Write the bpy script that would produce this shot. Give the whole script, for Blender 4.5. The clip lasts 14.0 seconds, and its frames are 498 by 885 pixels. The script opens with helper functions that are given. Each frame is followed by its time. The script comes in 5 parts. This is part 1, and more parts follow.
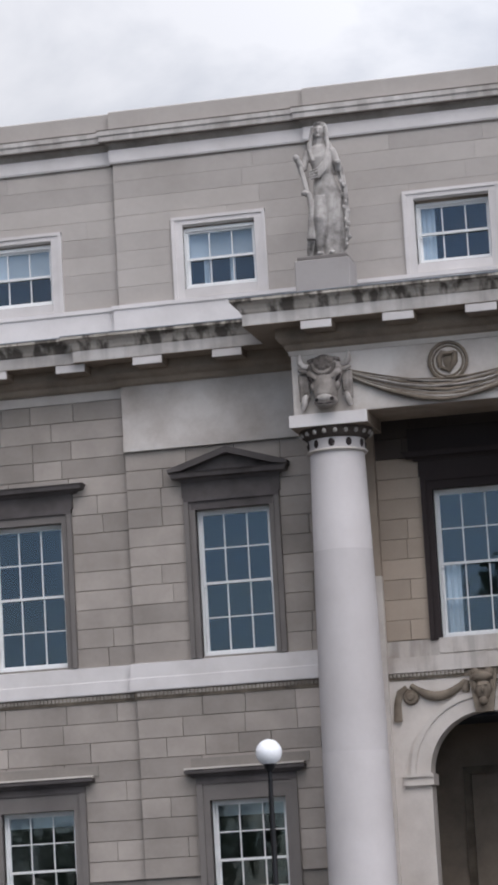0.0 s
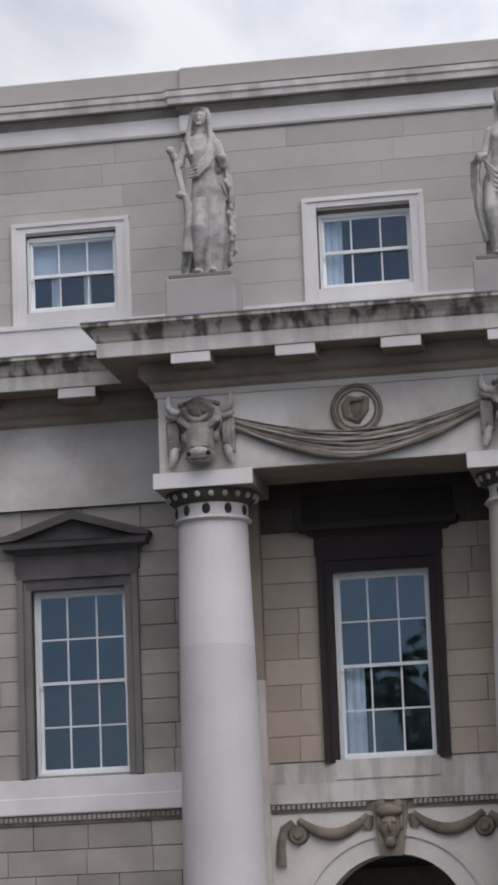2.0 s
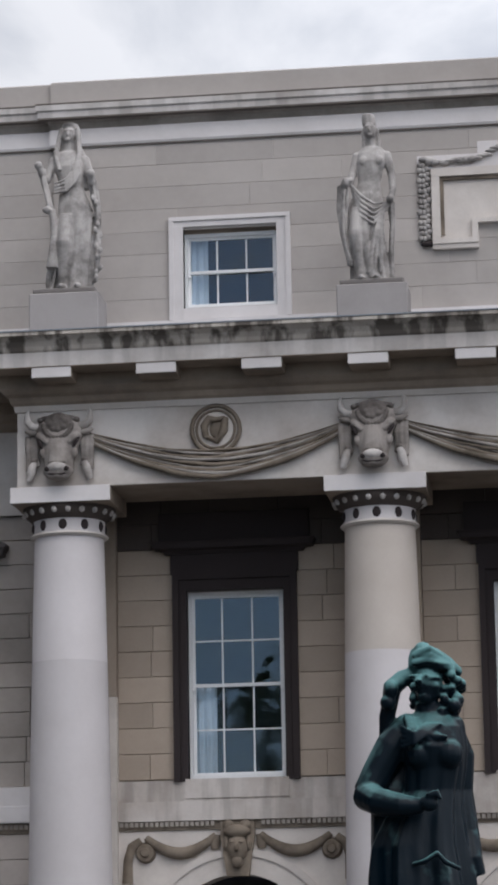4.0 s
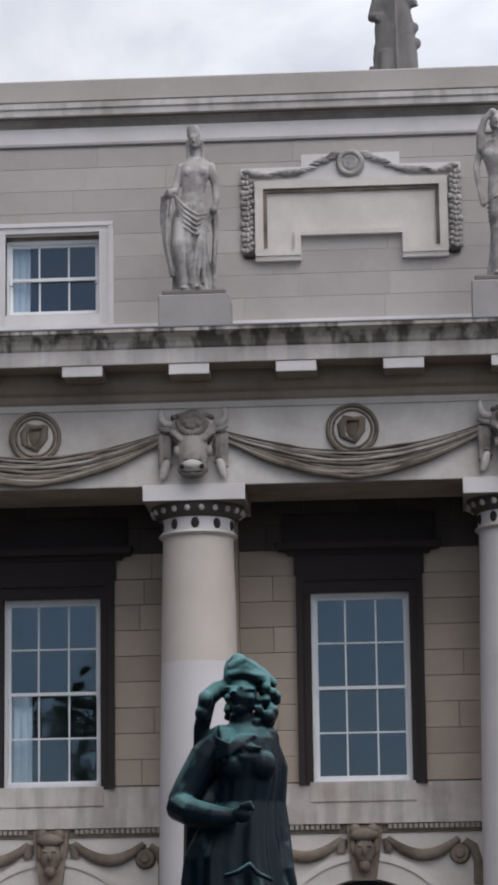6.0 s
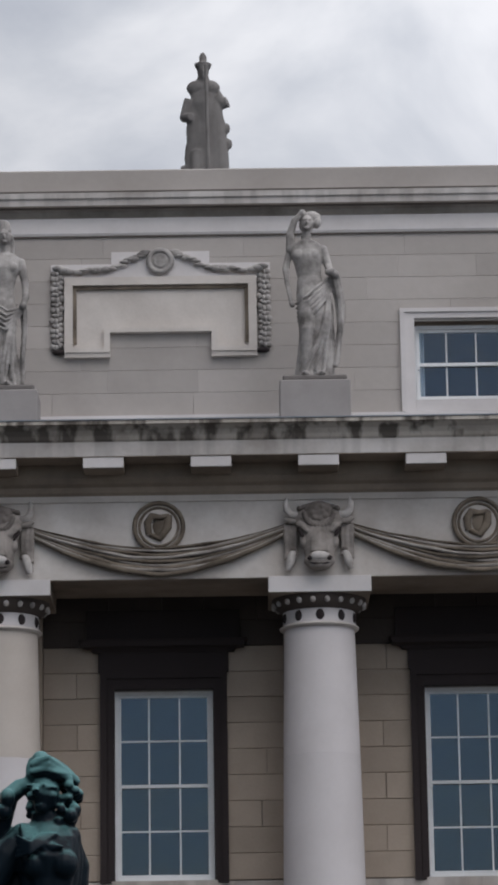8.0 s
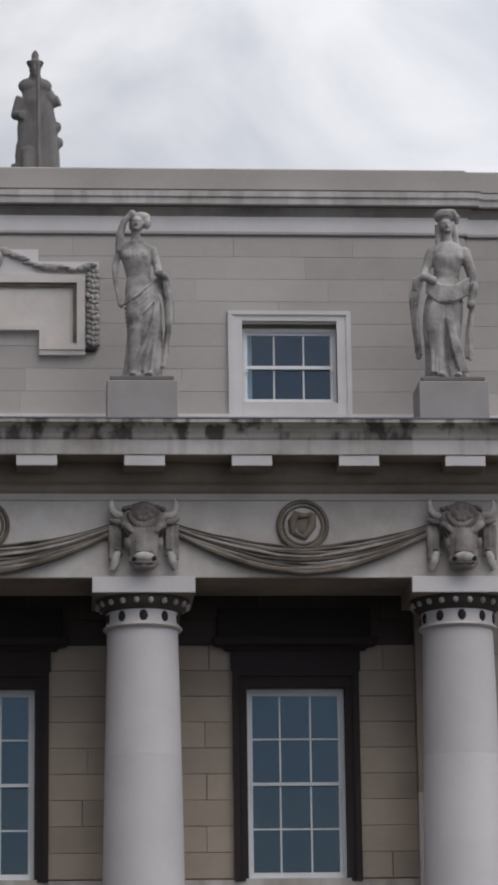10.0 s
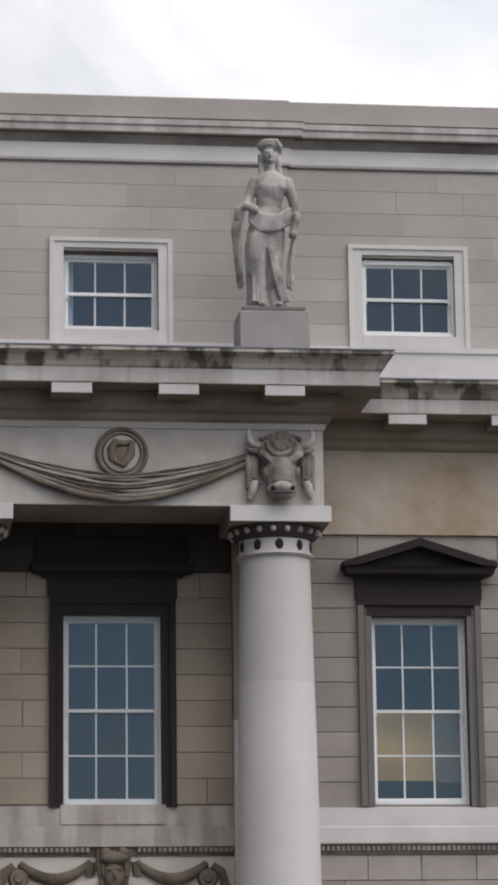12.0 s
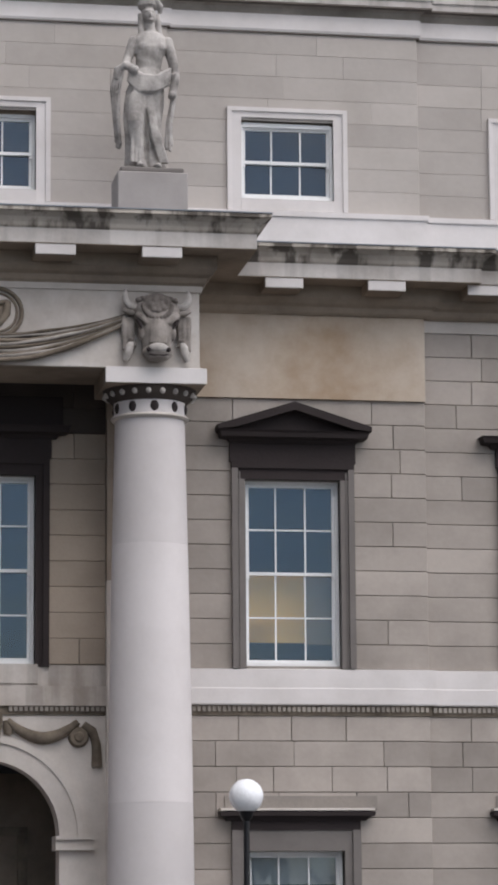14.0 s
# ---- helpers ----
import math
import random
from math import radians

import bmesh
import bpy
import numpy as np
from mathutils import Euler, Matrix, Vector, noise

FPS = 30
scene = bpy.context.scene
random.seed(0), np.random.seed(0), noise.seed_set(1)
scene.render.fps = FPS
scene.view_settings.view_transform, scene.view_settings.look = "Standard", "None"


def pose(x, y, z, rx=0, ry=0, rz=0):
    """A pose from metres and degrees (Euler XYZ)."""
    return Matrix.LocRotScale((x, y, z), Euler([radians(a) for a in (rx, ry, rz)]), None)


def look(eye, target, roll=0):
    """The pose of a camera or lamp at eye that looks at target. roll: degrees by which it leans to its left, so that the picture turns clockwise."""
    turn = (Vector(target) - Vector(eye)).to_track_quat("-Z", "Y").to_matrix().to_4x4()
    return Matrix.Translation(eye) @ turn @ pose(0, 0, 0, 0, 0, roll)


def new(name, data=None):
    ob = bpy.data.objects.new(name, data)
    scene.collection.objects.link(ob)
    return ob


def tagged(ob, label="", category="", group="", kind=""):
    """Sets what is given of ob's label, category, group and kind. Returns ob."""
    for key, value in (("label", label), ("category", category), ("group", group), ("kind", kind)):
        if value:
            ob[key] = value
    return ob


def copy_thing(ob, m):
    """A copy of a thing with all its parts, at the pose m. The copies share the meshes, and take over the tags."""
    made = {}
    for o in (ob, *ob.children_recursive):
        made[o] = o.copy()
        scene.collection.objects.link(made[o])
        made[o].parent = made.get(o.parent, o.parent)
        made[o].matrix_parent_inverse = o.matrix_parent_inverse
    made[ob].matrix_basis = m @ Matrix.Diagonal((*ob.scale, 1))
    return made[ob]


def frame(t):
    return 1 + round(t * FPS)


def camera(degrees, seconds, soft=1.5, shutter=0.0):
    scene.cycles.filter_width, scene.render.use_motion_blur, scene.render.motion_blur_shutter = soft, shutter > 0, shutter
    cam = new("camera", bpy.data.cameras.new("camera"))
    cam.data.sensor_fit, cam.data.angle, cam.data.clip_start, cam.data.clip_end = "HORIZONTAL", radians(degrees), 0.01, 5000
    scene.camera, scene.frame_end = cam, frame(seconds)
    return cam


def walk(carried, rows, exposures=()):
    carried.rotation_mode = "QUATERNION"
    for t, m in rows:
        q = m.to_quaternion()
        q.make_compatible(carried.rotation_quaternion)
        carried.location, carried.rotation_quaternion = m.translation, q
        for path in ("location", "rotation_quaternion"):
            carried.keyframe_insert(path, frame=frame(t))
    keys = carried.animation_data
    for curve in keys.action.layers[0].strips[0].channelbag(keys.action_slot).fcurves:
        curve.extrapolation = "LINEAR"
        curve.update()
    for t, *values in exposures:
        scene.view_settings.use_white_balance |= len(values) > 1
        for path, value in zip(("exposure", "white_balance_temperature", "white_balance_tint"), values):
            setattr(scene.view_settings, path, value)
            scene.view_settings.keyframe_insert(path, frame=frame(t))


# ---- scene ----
# ---- camera ----
cam = camera(9.695, 14.0, soft=3.5)
# seconds, eye x y z, yaw to the left, pitch up, roll
PATH = [
    (0.0, 3.200, -56.261, 0.750, 12.357, 9.802, -3.185),
    (0.5, 2.400, -53.367, 1.100, 12.344, 10.144, -3.260),
    (1.0, 1.400, -48.721, 1.700, 11.090, 10.696, -3.439),
    (1.5, 0.900, -46.644, 2.060, 9.460, 11.251, -3.151),
    (2.0, 0.750, -44.650, 2.400, 9.505, 11.459, -2.204),
    (2.2, 0.755, -44.650, 2.400, 9.395, 11.481, -1.898),
    (4.3, 1.206, -44.650, 2.400, 6.955, 11.757, -1.024),
    (4.5, 1.206, -44.650, 2.400, 6.771, 11.763, -1.101),
    (5.0, 1.206, -44.650, 2.400, 6.066, 11.824, -1.141),
    (5.5, 1.206, -44.650, 2.400, 4.997, 11.864, -0.961),
    (6.0, 1.206, -44.650, 2.400, 3.682, 11.886, -0.786),
    (6.5, 1.206, -44.650, 2.400, 2.631, 12.091, -0.971),
    (7.0, 1.206, -44.650, 2.400, 1.780, 13.023, -1.116),
    (7.5, 1.206, -44.650, 2.400, 0.661, 13.586, -1.307),
    (7.7, 1.206, -44.650, 2.400, 0.285, 13.703, -1.123),
    (9.8, 1.206, -44.650, 2.400, -3.234, 13.788, -0.737),
    (10.0, 1.206, -44.650, 2.400, -3.695, 13.711, -0.758),
    (10.5, 1.206, -44.650, 2.400, -4.479, 13.581, -0.673),
    (11.0, 1.206, -44.650, 2.400, -5.694, 13.366, -0.509),
    (11.5, 1.206, -44.650, 2.400, -6.421, 12.858, -0.590),
    (12.0, 1.206, -44.650, 2.400, -7.284, 12.258, -0.785),
    (12.5, 1.206, -44.650, 2.400, -8.343, 11.778, -0.845),
    (13.0, 1.206, -44.650, 2.400, -9.176, 11.529, -0.793),
    (13.5, 1.206, -44.650, 2.400, -9.552, 10.999, -0.699),
    (14.0, 1.206, -44.650, 2.400, -9.727, 9.544, -0.459),
]


def aim(yaw, pitch, roll):
    y, p = radians(yaw), radians(pitch)
    return Vector((-math.sin(y) * math.cos(p), math.cos(y) * math.cos(p), math.sin(p))), roll


def view(x, y, z, yaw, pitch, roll):
    way, lean = aim(yaw, pitch, roll)
    return look((x, y, z), Vector((x, y, z)) + way, lean)


EXPOSURES = [(0.0, 0.04, 6210, 13), (2.0, -0.12, 6200, 13), (5.0, -0.14, 6200, 12), (6.5, -0.20, 6190, 13), (7.5, -0.49, 6230, 12), (10.0, -0.55, 6290, 12), (11.0, -0.48, 6380, 11), (11.5, -0.41, 6430, 11), (12.5, -0.08, 6480, 12), (13.5, -0.11, 6480, 12), (14.0, 0.11, 6450, 13)]
walk(cam, [(t, view(*r)) for t, *r in PATH], EXPOSURES)

# ---- sky and light ----
world = bpy.data.worlds.new("overcast_sky")
scene.world = world
world.use_nodes = True
wn, wl = world.node_tree.nodes, world.node_tree.links
wn.clear()


def wnode(kind, **values):
    n = wn.new(kind)
    for k, v in values.items():
        n.inputs[k].default_value = v
    return n


w_out = wn.new("ShaderNodeOutputWorld")
w_bg = wnode("ShaderNodeBackground", Strength=1.0)
sky = wn.new("ShaderNodeTexSky")
sky.sky_type, sky.sun_disc, sky.ozone_density = "NISHITA", False, 4.0
sky.sun_elevation, sky.sun_rotation = radians(60), radians(162)
sky_dim = wn.new("ShaderNodeVectorMath")
sky_dim.operation = "SCALE"
sky_dim.inputs["Scale"].default_value = 0.15
coord = wn.new("ShaderNodeTexCoord")
stretch = wn.new("ShaderNodeMapping")
stretch.inputs["Scale"].default_value = (1.0, 1.0, 1.5)
stretch.inputs["Location"].default_value = (0.35, 0.0, 0.12)
clouds = wnode("ShaderNodeTexNoise", Scale=7.0, Detail=7.0, Roughness=0.52, Distortion=0.35)
cloud_ramp = wn.new("ShaderNodeValToRGB")
cloud_ramp.color_ramp.elements[0].position, cloud_ramp.color_ramp.elements[0].color = 0.36, (0.62, 0.65, 0.71, 1)
cloud_ramp.color_ramp.elements[1].position, cloud_ramp.color_ramp.elements[1].color = 0.62, (1.10, 1.10, 1.10, 1)
mid = cloud_ramp.color_ramp.elements.new(0.50)
mid.color = (0.84, 0.86, 0.89, 1)
cover = wn.new("ShaderNodeMix")
cover.data_type = "RGBA"
north = wn.new("ShaderNodeSeparateXYZ")
toward = wn.new("ShaderNodeVectorMath")
toward.operation = "DOT_PRODUCT"
toward.inputs[1].default_value = (0.0, -0.983, 0.186)
bank = wn.new("ShaderNodeVectorMath")
bank.operation = "MULTIPLY"
bank.inputs[1].default_value = (0.6, 1.0, 1.8)
bank_unit = wn.new("ShaderNodeVectorMath")
bank_unit.operation = "NORMALIZE"
side = wn.new("ShaderNodeMapRange")
side.interpolation_type = "SMOOTHSTEP"
for key, value in (("From Min", 0.925), ("From Max", 0.987), ("To Min", 0.97), ("To Max", 0.08)):
    side.inputs[key].default_value = value
lift = wn.new("ShaderNodeMapRange")
for key, value in (("From Min", 0.0), ("From Max", 1.0), ("To Min", 0.74), ("To Max", 1.75)):
    lift.inputs[key].default_value = value
lifted = wn.new("ShaderNodeVectorMath")
lifted.operation = "SCALE"
wl.new(coord.outputs["Generated"], north.inputs["Vector"])
wl.new(coord.outputs["Generated"], bank.inputs[0])
wl.new(bank.outputs["Vector"], bank_unit.inputs[0])
wl.new(bank_unit.outputs["Vector"], toward.inputs[0])
wl.new(toward.outputs["Value"], side.inputs["Value"])
wl.new(north.outputs["Z"], lift.inputs["Value"])
wl.new(side.outputs["Result"], cover.inputs["Factor"])
wl.new(cloud_ramp.outputs["Color"], lifted.inputs[0])
glow = wn.new("ShaderNodeMath")
glow.operation = "MULTIPLY_ADD"
glow.inputs[1].default_value = 1.1
wl.new(north.outputs["X"], glow.inputs[0])
wl.new(lift.outputs["Result"], glow.inputs[2])
wl.new(glow.outputs["Value"], lifted.inputs["Scale"])
wl.new(coord.outputs["Generated"], stretch.inputs["Vector"])
wl.new(stretch.outputs["Vector"], clouds.inputs["Vector"])
wl.new(clouds.outputs["Fac"], cloud_ramp.inputs["Fac"])
wl.new(sky.outputs["Color"], sky_dim.inputs[0])
wl.new(sky_dim.outputs["Vector"], cover.inputs["A"])
wl.new(lifted.outputs["Vector"], cover.inputs["B"])
wl.new(cover.outputs["Result"], w_bg.inputs["Color"])
wl.new(w_bg.outputs["Background"], w_out.inputs["Surface"])

sun_data = bpy.data.lights.new("sun", "SUN")
sun_data.energy, sun_data.angle, sun_data.color = 1.5, radians(50), (1.0, 0.94, 0.88)
sun = new("sun", sun_data)
sun.matrix_world = look((14, -32, 62), (0, 0, 8))

# ---- materials ----


def stone(name, colour, stain, vary=0.10, rough=0.85, streak=0.0, scale=1.0, island=False, blotch=0.5, speck=0.10):
    """Weathered stone: a base colour with broad stains, fine grain, a random tone for each piece, optional vertical streaks."""
    m = bpy.data.materials.new(name)
    m.use_nodes = True
    nd, ln = m.node_tree.nodes, m.node_tree.links
    b = nd["Principled BSDF"]
    b.inputs["Roughness"].default_value = rough
    b.inputs["Specular IOR Level"].default_value = 0.25
    geo = nd.new("ShaderNodeNewGeometry")
    big = nd.new("ShaderNodeTexNoise")
    big.inputs["Scale"].default_value, big.inputs["Detail"].default_value = 0.9 * scale, 6.0
    big.inputs["Roughness"].default_value = 0.62
    fine = nd.new("ShaderNodeTexNoise")
    fine.inputs["Scale"].default_value, fine.inputs["Detail"].default_value = 22.0 * scale, 5.0
    ln.new(geo.outputs["Position"], big.inputs["Vector"])
    ln.new(geo.outputs["Position"], fine.inputs["Vector"])
    ramp = nd.new("ShaderNodeMapRange")
    ramp.inputs["From Min"].default_value, ramp.inputs["From Max"].default_value = 0.40, 0.72
    ramp.inputs["To Max"].default_value = blotch
    ln.new(big.outputs["Fac"], ramp.inputs["Value"])
    mix = nd.new("ShaderNodeMix")
    mix.data_type = "RGBA"
    mix.inputs["A"].default_value, mix.inputs["B"].default_value = (*colour, 1), (*stain, 1)
    ln.new(ramp.outputs["Result"], mix.inputs["Factor"])
    last = mix.outputs["Result"]
    if streak:
        squash = nd.new("ShaderNodeMapping")
        squash.inputs["Scale"].default_value = (3.8, 3.8, 0.35)
        lines = nd.new("ShaderNodeTexNoise")
        lines.inputs["Scale"].default_value, lines.inputs["Detail"].default_value = 1.0, 4.0
        edge = nd.new("ShaderNodeMapRange")
        edge.inputs["From Min"].default_value, edge.inputs["From Max"].default_value = 0.46, 0.58
        edge.inputs["To Max"].default_value = streak
        ln.new(geo.outputs["Position"], squash.inputs["Vector"])
        ln.new(squash.outputs["Vector"], lines.inputs["Vector"])
        ln.new(lines.outputs["Fac"], edge.inputs["Value"])
        run = nd.new("ShaderNodeMix")
        run.data_type = "RGBA"
        run.inputs["B"].default_value = (stain[0] * 0.35, stain[1] * 0.35, stain[2] * 0.35, 1)
        ln.new(edge.outputs["Result"], run.inputs["Factor"])
        ln.new(last, run.inputs["A"])
        last = run.outputs["Result"]
    info = nd.new("ShaderNodeObjectInfo")
    tone = nd.new("ShaderNodeMapRange")
    tone.inputs["To Min"].default_value, tone.inputs["To Max"].default_value = 1 - vary, 1 + vary
    ln.new(geo.outputs["Random Per Island"] if island else info.outputs["Random"], tone.inputs["Value"])
    grain = nd.new("ShaderNodeMapRange")
    grain.inputs["To Min"].default_value, grain.inputs["To Max"].default_value = 1 - speck, 1 + speck
    ln.new(fine.outputs["Fac"], grain.inputs["Value"])
    both = nd.new("ShaderNodeMath")
    both.operation = "MULTIPLY"
    ln.new(tone.outputs["Result"], both.inputs[0])
    ln.new(grain.outputs["Result"], both.inputs[1])
    out = nd.new("ShaderNodeVectorMath")
    out.operation = "SCALE"
    ln.new(last, out.inputs[0])
    ln.new(both.outputs["Value"], out.inputs["Scale"])
    ln.new(out.outputs["Vector"], b.inputs["Base Color"])
    bump = nd.new("ShaderNodeBump")
    bump.inputs["Strength"].default_value, bump.inputs["Distance"].default_value = min(0.35, 3.5 * speck), 0.012
    ln.new(fine.outputs["Fac"], bump.inputs["Height"])
    ln.new(bump.outputs["Normal"], b.inputs["Normal"])
    return m


def plain(name, colour, rough=0.5, metal=0.0, vary=0.08):
    m = stone(name, colour, tuple(c * 0.8 for c in colour), vary, rough)
    m.node_tree.nodes["Principled BSDF"].inputs["Metallic"].default_value = metal
    return m


ASHLAR = stone("grey_ashlar", (0.384, 0.341, 0.308), (0.198, 0.174, 0.155), 0.17, scale=0.6, blotch=0.7, speck=0.06)
PORTICO_WALL = stone("brown_ashlar", (0.394, 0.325, 0.263), (0.265, 0.215, 0.174), 0.10, speck=0.06)
ATTIC = stone("attic_ashlar", (0.446, 0.409, 0.382), (0.334, 0.302, 0.275), 0.085, scale=0.5, blotch=0.7, speck=0.04)
MORTAR = stone("mortar_joint", (0.258, 0.231, 0.208), (0.141, 0.130, 0.120), 0.0)
FINE_JOINT = stone("fine_attic_joint", (0.384, 0.348, 0.321), (0.326, 0.291, 0.266), 0.0)
PALE = stone("pale_dressed_stone", (0.614, 0.564, 0.521), (0.417, 0.375, 0.339), 0.05, blotch=0.7, speck=0.05)
FASCIA = stone("stained_fascia_stone", (0.591, 0.557, 0.534), (0.315, 0.281, 0.252), 0.03, streak=0.22, blotch=0.8, speck=0.05)
SILL = stone("water_stained_sill", (0.575, 0.530, 0.492), (0.311, 0.256, 0.213), 0.04, streak=0.30, blotch=0.8, speck=0.05)
COLUMN = stone("column_stone", (0.607, 0.570, 0.568), (0.488, 0.453, 0.445), 0.085, blotch=0.6, speck=0.025, scale=0.7)
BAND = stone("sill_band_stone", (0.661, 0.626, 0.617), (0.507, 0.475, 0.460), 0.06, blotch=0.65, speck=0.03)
STAINED = stone("stained_cornice_stone", (0.503, 0.457, 0.406), (0.208, 0.177, 0.150), 0.04, streak=0.90, blotch=0.8, speck=0.06)
FRIEZE = stone("frieze_stone", (0.669, 0.626, 0.591), (0.378, 0.324, 0.279), 0.05, blotch=0.85, scale=0.8, speck=0.05)
# brown underside stone; its dark tone also stands for shade on sides and reveals
SOFFIT = stone("brown_soffit_and_shade_stone", (0.32, 0.26, 0.205), (0.14, 0.112, 0.09), 0.03, blotch=0.8, speck=0.06)
CEILING = stone("soot_and_shade_ceiling", (0.10, 0.088, 0.08), (0.06, 0.054, 0.05), 0.03)
PANEL = stone("brown_stained_panel", (0.543, 0.466, 0.388), (0.299, 0.188, 0.102), 0.04, scale=0.6, blotch=0.9, speck=0.05)
BULL = stone("carved_bull_stone", (0.34, 0.305, 0.28), (0.10, 0.086, 0.076), 0.05, scale=3.0, blotch=0.9)
FORELOCK = stone("grimy_carved_curls", (0.20, 0.175, 0.16), (0.06, 0.052, 0.046), 0.05, scale=4.0, blotch=0.9)
# pale stone for eggs, horns and ribbon ends, and the muzzle's painted highlight
PALE_CARVING = stone("pale_carving_highlights", (0.56, 0.525, 0.50), (0.20, 0.175, 0.155), 0.05, scale=3.5, blotch=0.85)
JAMB = stone("grey_jamb_stone", (0.184, 0.167, 0.157), (0.102, 0.093, 0.089), 0.05, speck=0.06)
# black of the sooty surrounds, and of shade painted into small carved hollows
SOOT_SHADE = stone("black_soot_and_shade_stone", (0.036, 0.028, 0.028), (0.024, 0.019, 0.019), 0.05)
GREY_SOOT = stone("soot_greyed_stone", (0.115, 0.102, 0.100), (0.062, 0.054, 0.053), 0.05, scale=2.0, blotch=0.8)
# soot and painted shade in one near-black colour
SOOTY_SHADED = stone("sooty_shaded_ashlar", (0.085, 0.069, 0.061), (0.032, 0.026, 0.024), 0.12)
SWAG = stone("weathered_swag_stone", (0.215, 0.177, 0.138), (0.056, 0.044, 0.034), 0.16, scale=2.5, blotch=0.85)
# paler swag stone for folds that carry a painted highlight
SWAG_PALE = stone("pale_highlight_swag_stone", (0.405, 0.370, 0.339), (0.097, 0.082, 0.070), 0.10, scale=1.6, blotch=0.95)
NECK = stone("dirty_hollow_moulding", (0.40, 0.36, 0.32), (0.13, 0.11, 0.095), 0.0, scale=0.7, blotch=0.95)
DIRT_AND_SHADE = stone("dirt_and_shade_line", (0.15, 0.13, 0.115), (0.08, 0.07, 0.062), 0.0)
STATUE = stone("statue_limestone", (0.443, 0.415, 0.394), (0.076, 0.069, 0.064), 0.04, scale=2.8, blotch=0.95)
PLINTH = stone("pale_grey_plinth", (0.335, 0.311, 0.301), (0.258, 0.237, 0.228), 0.04, scale=1.6, blotch=0.7, speck=0.04)
LEAD = stone("lead_flashing", (0.204, 0.224, 0.252), (0.136, 0.143, 0.156), 0.04, rough=0.6)


def draped(m, depth):
    """Adds the fine relief of hanging cloth."""
    nd, ln = m.node_tree.nodes, m.node_tree.links
    geo = nd.new("ShaderNodeNewGeometry")
    squash = nd.new("ShaderNodeMapping")
    squash.inputs["Scale"].default_value = (7.0, 7.0, 1.5)
    cloth = nd.new("ShaderNodeTexNoise")
    cloth.inputs["Scale"].default_value, cloth.inputs["Detail"].default_value = 1.0, 3.0
    cloth.inputs["Distortion"].default_value = 0.6
    bump = nd.new("ShaderNodeBump")
    bump.inputs["Strength"].default_value, bump.inputs["Distance"].default_value = 1.0, depth
    ln.new(geo.outputs["Position"], squash.inputs["Vector"])
    ln.new(squash.outputs["Vector"], cloth.inputs["Vector"])
    ln.new(cloth.outputs["Fac"], bump.inputs["Height"])
    b = nd["Principled BSDF"]
    if b.inputs["Normal"].links:
        ln.new(b.inputs["Normal"].links[0].from_socket, bump.inputs["Normal"])
    ln.new(bump.outputs["Normal"], b.inputs["Normal"])


draped(STATUE, 0.02)
DARK_STATUE = stone("dark_weathered_statue", (0.198, 0.185, 0.175), (0.099, 0.090, 0.087), 0.0, scale=2.0)
for extra in (BULL, SWAG, PALE_CARVING):
    draped(extra, 0.012)
WHITE = plain("white_gloss_paint", (0.80, 0.80, 0.80), 0.35)
BLACK = plain("black_iron_paint", (0.012, 0.012, 0.014), 0.4)
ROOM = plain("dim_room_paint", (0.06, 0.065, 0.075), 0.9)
BLIND = plain("buff_roller_blind", (0.60, 0.36, 0.13), 0.8)
BUFF_GREY = plain("dull_buff_blind", (0.20, 0.15, 0.105), 0.8)
CURTAIN = plain("pale_curtain_cloth", (0.72, 0.74, 0.76), 0.9)
GROUND = stone("asphalt", (0.06, 0.06, 0.06), (0.045, 0.045, 0.047), 0.0)


